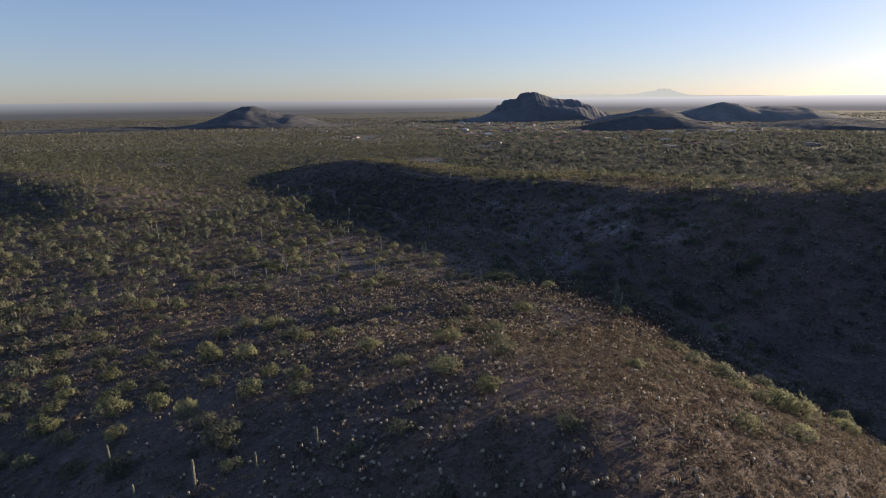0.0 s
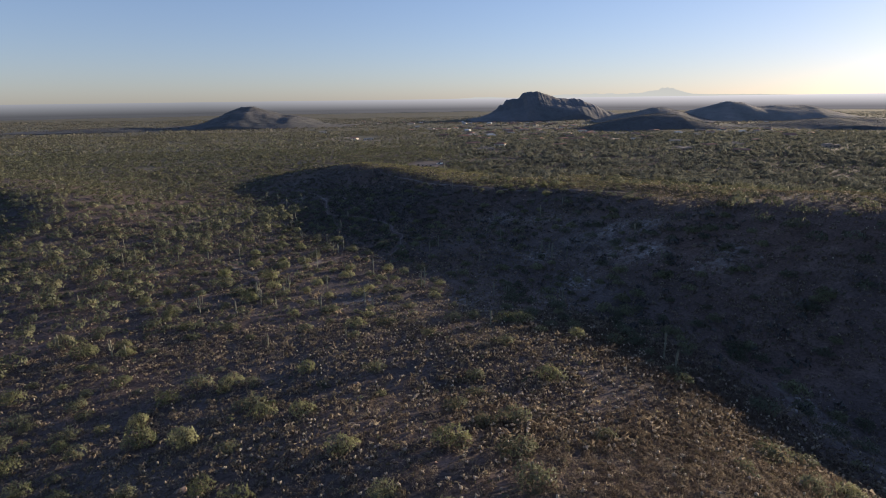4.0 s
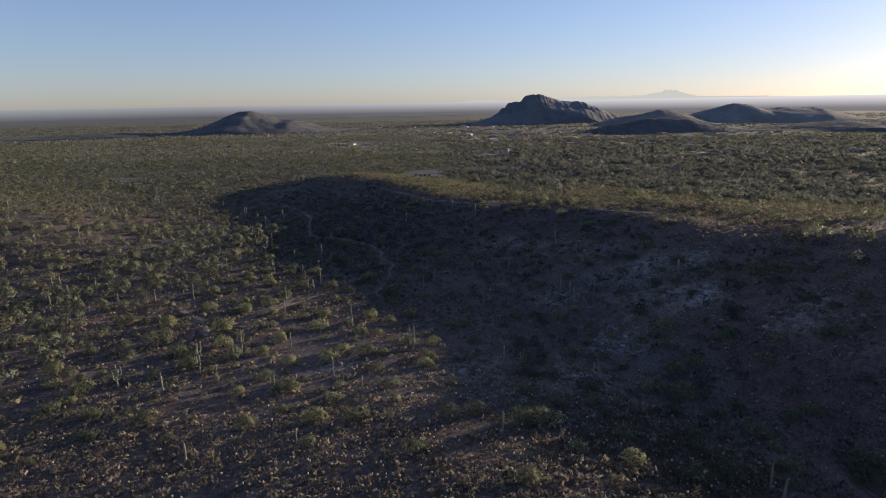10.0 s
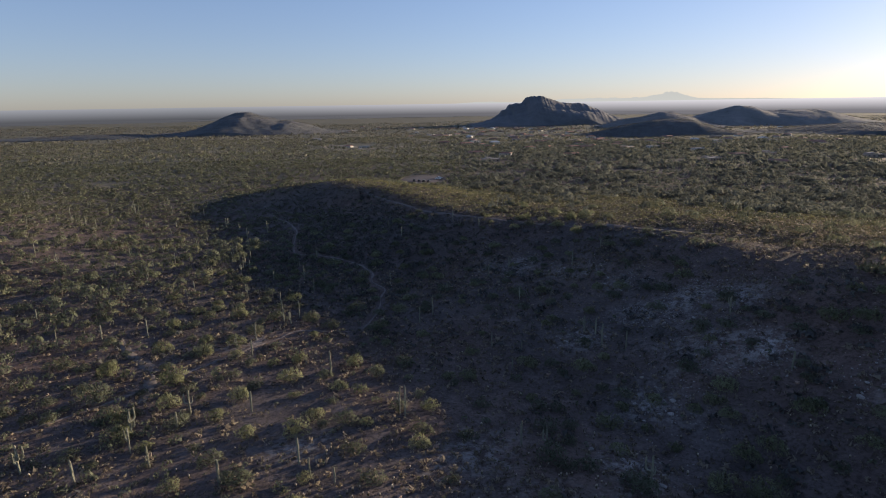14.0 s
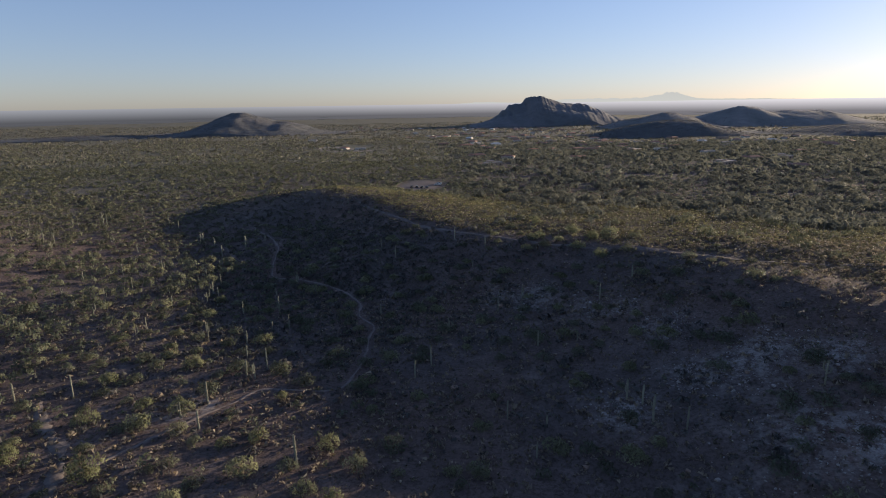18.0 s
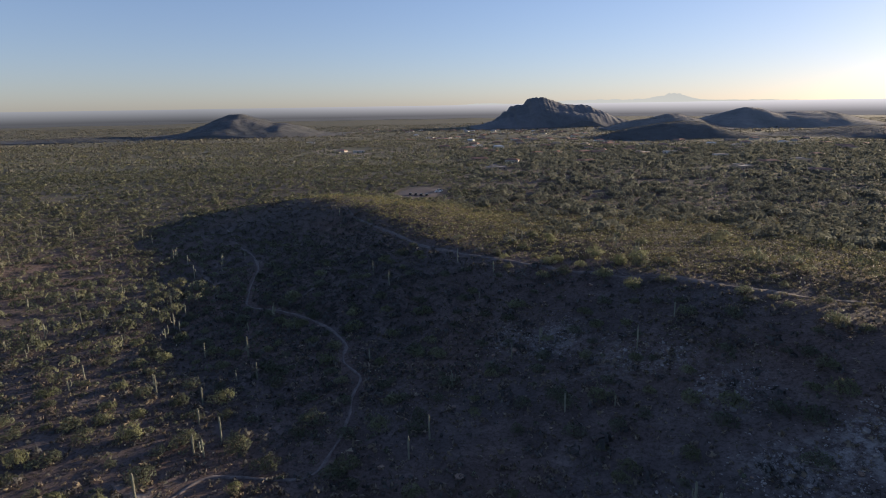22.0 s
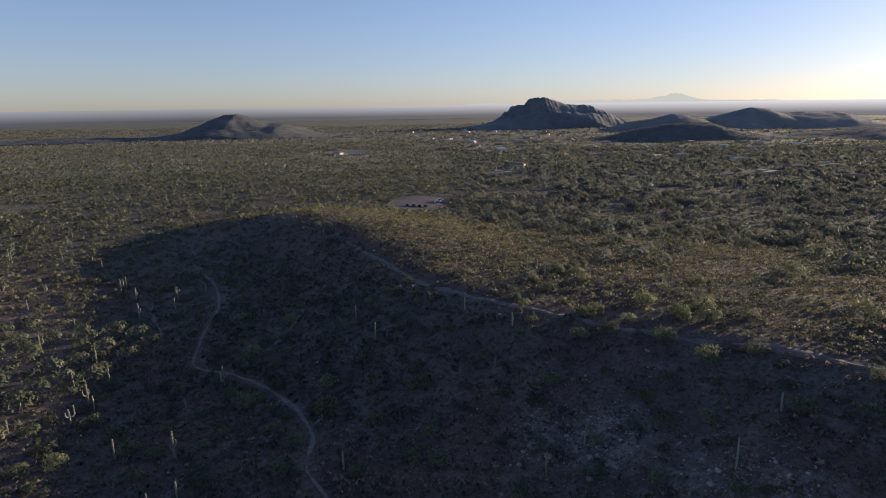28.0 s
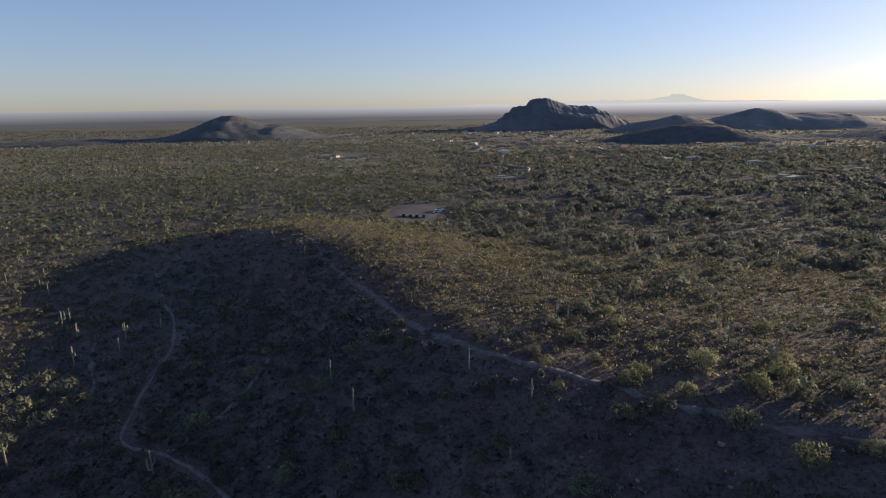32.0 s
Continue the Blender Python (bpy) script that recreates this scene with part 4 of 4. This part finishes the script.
def saguaro(x, y, tall, arms, k):
    root = new("saguaro")
    root.empty_display_size = 0.5
    root.matrix_basis = pose(x, y, float(ground_height(x, y)) - 0.05, 0, 0, rng.uniform(0, 360))
    wide = min(1.0, 0.62 + 0.06 * tall) * 3.5
    part("trunk", TRUNKS[k % 3], root, m=Matrix.Diagonal((wide, wide, tall, 1)))
    for j in range(arms):
        part("arm", ARMS[(k + j) % 3], root, m=pose(0, 0, tall * rng.uniform(0.32, 0.55), 0, 0, j * 360 / max(arms, 1) + rng.uniform(-40, 40)) @ Matrix.Scale(rng.uniform(0.8, 1.2), 4))
    kind = ("tall grey-green saguaro with a single ribbed column", "grey-green saguaro with one upturned arm", "grey-green saguaro with several upturned arms")[min(arms, 2)]
    return tagged(root, kind + (", young and short" if tall < 3 else ""), "cactus", "saguaros")


KNOWN = ((-40, 59, 4.6, 0), (-25, 49, 4.2, 0), (-13, 52, 3.4, 0), (-19, 50, 2.8, 0), (-32, 50, 2.4, 0), (-49, 55, 3.6, 0), (-29, 72, 1.8, 0), (-100, 174, 5, 1), (-71, 139, 5, 3), (-68, 139, 3.6, 0),
         (-43.5, 182.1, 6, 3), (-29.6, 159.8, 5, 0), (-3.8, 175.7, 7.0, 0), (10.8, 134.1, 4.5, 0), (38, 108, 4.6, 0), (-36, 233, 6, 0), (-39, 229, 5, 0), (-43, 218, 5.6, 1), (-19.8, 138.2, 3, 0), (-16.6, 160, 4, 0))
KNOWN_MORE = ((-42.7, 165.5, 4.5, 1), (-87, 117, 4, 0), (-111, 217, 6, 0), (-111, 225, 6, 1), (39, 115, 6.5, 0), (-50.7, 175.5, 6, 4), (-20.6, 196.6, 6.5, 0), (-48, 170, 5.5, 2), (-63, 166, 6, 4), (-32.4, 182.4, 5, 0),
              (42, 122, 5, 0), (-3, 226, 5, 0), (-52, 162, 5, 1), (-12.6, 157.7, 3.2, 0), (-92, 218, 5, 0), (37.1, 206.4, 4.5, 0), (30, 154, 6.5, 2), (14.7, 166.4, 5, 0), (-41, 209, 4.5, 0), (-46, 213, 4, 1))
KNOWN_LAST = ((-37, 256, 5, 0), (-45, 247, 4, 0), (-53, 268, 4.5, 0), (-75.7, 293, 5, 0), (-99.7, 281.6, 5, 1), (-111.5, 312.8, 5, 0), (-66.4, 284.5, 4, 0), (-76.3, 275.3, 4, 0), (14, 208, 4.5, 0), (24, 235, 4.5, 0),
              (53, 260, 4, 0), (25, 326, 4.5, 0), (27, 324, 4, 1), (29, 322, 4.5, 0), (55, 308, 5, 3), (55, 287, 4, 0), (58, 300, 3.8, 3), (51, 361, 5, 0), (-43.1, 397.5, 4, 0), (98, 359, 5, 1))
k = 0
for x, y, tall, arms in KNOWN + KNOWN_MORE + KNOWN_LAST:
    saguaro(x, y, 0.85 * tall, arms, k)
    k += 1


def saguaro_density(x, y):
    flat = 1 - np.maximum(knoll_part(x, y), 0.45 * hill_part(x, y))
    stand = 0.9 * np.exp(-((x + 135) / 55) ** 2 - ((y - 340) / 70) ** 2) + 0.5 * np.exp(-((x + 100) / 40) ** 2 - ((y - 250) / 50) ** 2)
    return np.clip(flat * (0.22 + 0.45 * wave(x, y, 60, 21) + stand), 0.02, 1)


for x, y, z in scatter(1150, 110, 560, saguaro_density)[:245]:
    arms = int(rng.choice((0, 0, 0, 1, 2, 3)))
    saguaro(x, y, float(rng.uniform(2.0, 5.4)), arms, k)
    k += 1

# ---- houses, pads and dirt roads on the plain ----
def slab(bm, x0, x1, y0, y1, z0, z1):
    made = bmesh.ops.create_cube(bm, size=1.0, matrix=Matrix.Translation(((x0 + x1) / 2, (y0 + y1) / 2, (z0 + z1) / 2)) @ Matrix.Diagonal((x1 - x0, y1 - y0, z1 - z0, 1)))
    return made["verts"]


def house_kind(wings, wall_mat, roof_mat, pitched):
    """A desert house of joined wings (x0, x1, y0, y1, height): walls, roof, windows and a door, each a mesh of its own."""
    parts = []
    for x0, x1, y0, y1, h in wings:
        bm, top = bmesh.new(), bmesh.new()
        slab(bm, x0, x1, y0, y1, -0.6, h)
        parts.append(("wall", from_bm("wall", bm, (wall_mat,)), ""))
        if pitched:
            over = 0.5
            verts = slab(top, x0 - over, x1 + over, y0 - over, y1 + over, h + 0.004, h + 0.22)
            lid = [f for f in top.faces if f.normal.z > 0.9]
            made = bmesh.ops.extrude_face_region(top, geom=lid)["geom"]
            bmesh.ops.delete(top, geom=lid, context="FACES")
            cx, cy, long_x = (x0 + x1) / 2, (y0 + y1) / 2, x1 - x0 > y1 - y0
            run = min(x1 - x0, y1 - y0) / 2
            for v in (g for g in made if isinstance(g, bmesh.types.BMVert)):
                v.co.z += 0.35 * run
                if long_x:
                    v.co.y = cy + 0.05 * (v.co.y - cy)
                    v.co.x += run * 0.8 * (1 if v.co.x < cx else -1)
                else:
                    v.co.x = cx + 0.05 * (v.co.x - cx)
                    v.co.y += run * 0.8 * (1 if v.co.y < cy else -1)
        else:
            slab(top, x0 - 0.02, x1 + 0.02, y0 - 0.02, y1 + 0.02, h + 0.004, h + 0.5)
            lid = [f for f in top.faces if f.normal.z > 0.9]
            bmesh.ops.inset_region(top, faces=lid, thickness=0.3)
            for v in {v for f in lid for v in f.verts}:
                v.co.z -= 0.35
        parts.append(("roof", from_bm("roof", top, (roof_mat,)), ""))
    x0, x1, y0, y1, h = wings[0]
    for k in range(4):
        bm = bmesh.new()
        cx = x0 + (x1 - x0) * (0.14 + 0.24 * k)
        slab(bm, cx - 0.9, cx + 0.9, y0 - 0.06, y0 + 0.05, 0.9, 2.2)
        slab(bm, cx - 1.0, cx + 1.0, y0 - 0.14, y0 + 0.03, 0.78, 0.9)
        parts.append(("window", from_bm("window", bm, (WINDOW_GLASS,)), "dark glass"))
    bm = bmesh.new()
    slab(bm, (x0 + x1) / 2 - 0.55 - 1.6, (x0 + x1) / 2 + 0.55 - 1.6, y0 - 0.08, y0 + 0.05, 0.0, 2.1)
    parts.append(("door", from_bm("door", bm, (WOOD_DOOR,)), "brown wooden door"))
    return parts


HOUSE_KINDS = (
    (house_kind(((-10, 10, -6, 6, 3.4), (4, 13, 2, 12, 3.0)), STUCCO, WHITE_ROOF, False), "pale stucco house with a flat white roof among desert trees"),
    (house_kind(((-11, 9, -5, 5, 3.2), (-14, -6, 0, 10, 3.2)), TAN_STUCCO, TILE_ROOF, True), "tan stucco house with a brown hipped roof"),
    (house_kind(((-9, 9, -5, 6, 3.3),), STUCCO, TILE_ROOF, True), "small pale house with a brown hipped roof"),
    (house_kind(((-12, 12, -5, 5, 3.6), (-6, 4, 3, 13, 4.6)), TAN_STUCCO, WHITE_ROOF, False), "long tan house with a stepped flat white roof"),
    (house_kind(((-9, 9, -6, 6, 4.2),), STUCCO, METAL_ROOF, True), "pale shed-like house with a bright metal roof"),
)


def house(kind, x, y, spin, scale=1.0):
    parts, label = HOUSE_KINDS[kind]
    root = new("house")
    root.empty_display_size = 2
    root.matrix_basis = pose(x, y, float(ground_height(x, y)) + 0.25, 0, 0, spin) @ Matrix.Scale(0.72 * scale, 4)
    front = None
    for name, me, words in parts:
        made = part(name, me, front if name in ("window", "door") else root, words)
        front = front or made
    return tagged(root, label, "house", "houses on the plain")


NEAR_HOUSES = ((3, 53, 640, 8), (1, 307, 588, -20), (3, 262, 622, 30), (0, 309, 757, 5), (4, 540, 1027, -10), (0, -112, 950, 15), (2, -138, 968, -30), (0, -238, 1210, 20), (1, 206, 862, 0), (3, 250, 826, 40),
               (0, 281, 826, -15), (1, 189, 868, 20), (2, 151, 850, 60), (0, 334, 1053, 0), (1, 312, 668, 12), (3, 345, 676, -25), (2, 124, 842, 30), (1, 47, 735, 10))
MORE_HOUSES = ((2, 75, 702, -20), (1, 13, 1020, 0), (0, 63, 1036, 33), (3, 186, 1034, -12), (2, 408, 748, 18), (1, 607, 1023, 25), (4, -58, 1667, 0), (0, -64, 1690, 20), (0, -19, 1512, -30), (1, 74, 1566, 12),
               (4, 957, 1677, 0), (3, 430, 640, -8), (1, 150, 700, 22))
for kind, x, y, spin in NEAR_HOUSES + MORE_HOUSES:
    house(kind, x, y, spin)
built = [(x, y) for _, x, y, _ in NEAR_HOUSES + MORE_HOUSES]
for low_x, high_x, low_y, high_y, count in ((20, 620, 850, 1250, 40), (-60, 560, 1250, 1800, 42), (-330, 120, 1800, 2420, 30), (100, 420, 1900, 2250, 22), (560, 1150, 1150, 1900, 14)):
    made = 0
    while made < count:
        x, y = rng.uniform(low_x, high_x), rng.uniform(low_y, high_y)
        if min(math.hypot(x - a, y - b) for a, b in built) < 34 or math.hypot((x - 475) / 200, (y - 1290) / 120) < 1 or math.hypot((x - 760) / 210, (y - 2060) / 160) < 1:
            continue
        built.append((x, y))
        house(int(rng.choice((0, 1, 1, 1, 2, 2, 2, 3, 4))), x, y, rng.uniform(-40, 40), rng.uniform(0.85, 1.15))
        made += 1


def pad(cx, cy, rx, ry, mat, label, category):
    """A graded clearing with a ragged rim, just above the soil."""
    n = 48
    a = np.linspace(0, 2 * np.pi, n, endpoint=False)
    verts = [(cx, cy, float(ground_height(cx, cy)) + 0.14)]
    for share, lift in ((0.5, 0.14), (0.9, 0.12), (1.0, -0.12)):
        r = share * (1 + 0.16 * wave(np.cos(a) * 20 + cx, np.sin(a) * 20 + cy, 9, 5))
        x, y = cx + rx * r * np.cos(a), cy + ry * r * np.sin(a)
        verts += list(zip(x, y, ground_height(x, y) + lift))
    k = np.arange(n)
    faces = [np.stack([np.zeros(n, int), 1 + k, 1 + (k + 1) % n], -1)]
    for ring in (1, 1 + n):
        a0, a1, b0, b1 = ring + k, ring + (k + 1) % n, ring + n + k, ring + n + (k + 1) % n
        faces += [np.stack([a0, b0, b1], -1), np.stack([a0, b1, a1], -1)]
    ob = new("clearing", mesh_of("clearing", np.array(verts), np.concatenate(faces), (mat,), True))
    return tagged(ob, label, category, kind="structure")


pad(-10, 516, 15, 25, BARE, "bare graded clearing of pinkish dirt", "clearing")
pad(950, 1640, 60, 16, ROAD, "wide pale graded lot", "clearing")
strip("road", [(20, 541), (34, 544), (52, 549), (75, 556), (104, 560), (150, 566)], 3.5, BARE, "dirt track through the brush", "road")
strip("road", [(-92, 800), (-88, 850), (-100, 905), (-118, 940), (-135, 985), (-160, 1012), (-182, 1000), (-170, 960), (-140, 930), (-110, 925)], 7, ROAD, "pale dirt driveway looping round a house", "road")
strip("road", [(-110, 925), (-60, 960), (0, 975), (70, 980), (150, 960), (240, 930), (340, 905), (470, 880)], 6, ROAD, "pale dirt road between houses", "road")
strip("road", [(240, 1500), (320, 1520), (420, 1535), (540, 1540), (660, 1560)], 12, ROAD, "pale road behind the small hill", "road")
strip("road", [(120, 720), (180, 745), (240, 770), (309, 790), (380, 800), (470, 815)], 6, ROAD, "pale dirt road between houses", "road")
strip("road", [(-60, 1120), (40, 1140), (150, 1130), (260, 1150), (360, 1130)], 7, ROAD, "pale dirt road between houses", "road")

# ---- vehicles parked on the clearing ----
def car_parts(paint):
    """Meshes of one parked car: bodywork with bonnet and tail, glazed cabin, four wheels, lamps."""
    body = bmesh.new()
    slab(body, -2.2, 2.2, -0.88, 0.88, 0.32, 0.86)
    bmesh.ops.bevel(body, geom=body.edges[:], offset=0.12, segments=2, affect="EDGES")
    cabin = bmesh.new()
    for v in slab(cabin, -1.55, 0.95, -0.78, 0.78, 0.864, 1.46):
        if v.co.z > 1.2:
            v.co.x = -0.25 + 0.72 * (v.co.x + 0.3)
            v.co.y *= 0.86
    bmesh.ops.bevel(cabin, geom=cabin.edges[:], offset=0.06, segments=1, affect="EDGES")
    roof = bmesh.new()
    slab(roof, -1.12, 0.62, -0.62, 0.62, 1.464, 1.50)
    bmesh.ops.bevel(roof, geom=roof.edges[:], offset=0.015, segments=1, affect="EDGES")
    wheel = bmesh.new()
    bmesh.ops.create_cone(wheel, cap_ends=True, segments=14, radius1=0.33, radius2=0.33, depth=0.22, matrix=Matrix.Rotation(math.pi / 2, 4, "X"))
    lamp = bmesh.new()
    slab(lamp, -0.03, 0.03, -0.2, 0.2, -0.07, 0.07)
    return (from_bm("body", body, (paint,)), from_bm("cabin", cabin, (WINDOW_GLASS,)), from_bm("roof", roof, (paint,)), from_bm("wheel", wheel, (RUBBER,)), from_bm("headlight", lamp, (STUCCO,)))


def parked_car(meshes, x, y, spin, label):
    root = new("car")
    root.matrix_basis = pose(x, y, float(ground_height(x, y)) + 0.14, 0, 0, spin)
    part("body", meshes[0], root)
    cabin = part("cabin", meshes[1], root, "dark glass")
    part("roof", meshes[2], cabin)
    for wx in (-1.35, 1.35):
        for wy in (-0.8, 0.8):
            part("wheel", meshes[3], root, m=pose(wx, wy, 0.33))
    for wy in (-0.58, 0.58):
        part("headlight", meshes[4], root, m=pose(2.2, wy, 0.62))
    return tagged(root, label, "car", "parked cars")


WHITE_CAR, DARK_CAR = car_parts(WHITE_PAINT), car_parts(DARK_PAINT)
for x, y, spin in ((-16, 503, 80), (-12.5, 502, 84), (-9, 501, 78), (-5.5, 500, 82)):
    parked_car(DARK_CAR, x, y, spin, "dark parked car on a graded dirt clearing")
for x, y, spin in ((1.5, 514, 15), (2.5, 520, 10)):
    parked_car(WHITE_CAR, x, y, spin, "white parked car on a graded dirt clearing")

# ---- stones ----
def stone_kind(seed, mat, flat=0.7):
    r = np.random.RandomState(seed)
    bm = bmesh.new()
    bmesh.ops.create_icosphere(bm, subdivisions=1, radius=1.0)
    for v in bm.verts:
        v.co = Vector((v.co.x * (0.75 + 0.5 * r.rand()), v.co.y * (0.75 + 0.5 * r.rand()), v.co.z * flat * (0.7 + 0.6 * r.rand())))
    return from_bm("rock", bm, (mat,))


PALE_STONES = [stone_kind(s, ROCK) for s in (51, 52, 53, 54, 55)]
BROWN_STONES = [stone_kind(s, BROWN_ROCK) for s in (61, 62, 63, 64)]
for i in range(190):
    ox, oy, width = OUTCROPS[i % len(OUTCROPS)]
    x, y = ox + rng.normal() * width * 0.6, oy + rng.normal() * width * 0.6
    size = float(np.clip(rng.lognormal(-1.3, 0.4), 0.13, 0.6))
    ob = new("rock", PALE_STONES[i % 5])
    ob.matrix_basis = pose(x, y, float(ground_height(x, y)) + 0.15 * size, rng.uniform(-15, 15), rng.uniform(-15, 15), rng.uniform(0, 360)) @ Matrix.Scale(size, 4)
    tagged(ob, "pale angular rock on the shaded slope", "rock", "pale outcrop rocks")
for i in range(100):
    x, y = rng.uniform(-35, 75), rng.uniform(150, 300)
    if i % 2:
        x, y = rng.uniform(-40, 45), rng.uniform(45, 130)
    size = float(np.clip(rng.lognormal(-1.0, 0.4), 0.15, 0.8))
    ob = new("rock", BROWN_STONES[i % 4])
    ob.matrix_basis = pose(x, y, float(ground_height(x, y)) + 0.12 * size, rng.uniform(-15, 15), rng.uniform(-15, 15), rng.uniform(0, 360)) @ Matrix.Scale(size, 4)
    tagged(ob, "weathered brown rock lying on the gravel", "rock", "loose brown rocks")


def gravel(name, at, size, mat, label):
    """Many small stones in one mesh: rough four-sided lumps."""
    n = len(at)
    corners = np.array([(1, 0, 0), (0, 1, 0), (-1, 0, 0), (0, -1, 0), (0, 0, 0.9), (0, 0, -0.5)], float)
    lumps = corners[None] * rng.uniform(0.6, 1.3, (n, 6, 3)) + 0.2 * rng.normal(size=(n, 6, 3))
    a = rng.uniform(0, 6.28, n)
    turned = np.stack([lumps[:, :, 0] * np.cos(a)[:, None] - lumps[:, :, 1] * np.sin(a)[:, None], lumps[:, :, 0] * np.sin(a)[:, None] + lumps[:, :, 1] * np.cos(a)[:, None], lumps[:, :, 2]], -1)
    verts = at[:, None, :] + turned * size[:, None, None]
    tri = np.array([(0, 1, 4), (1, 2, 4), (2, 3, 4), (3, 0, 4), (1, 0, 5), (2, 1, 5), (3, 2, 5), (0, 3, 5)])
    faces = (np.arange(n)[:, None, None] * 6 + tri[None]).reshape(-1, 3)
    return tagged(new(name, mesh_of(name, verts.reshape(-1, 3), faces, (mat,))), label, "stones", kind="stuff")


rows = []
for ox, oy, width in OUTCROPS:
    rows.append(np.column_stack([ox + rng.normal(size=190) * width * 0.75, oy + rng.normal(size=190) * width * 0.75]))
rows = np.concatenate(rows)
gravel("pale_stones", np.column_stack([rows, ground_height(rows[:, 0], rows[:, 1])]), rng.uniform(0.07, 0.24, len(rows)), ROCK, "pale stones strewn over the shaded slope")
at = scatter(16000, 26, 300, lambda x, y: 0.1 + 0.45 * hill_part(x, y))
gravel("brown_stones", at, rng.uniform(0.06, 0.18, len(at)), BROWN_ROCK, "small brown stones strewn over the slopes")
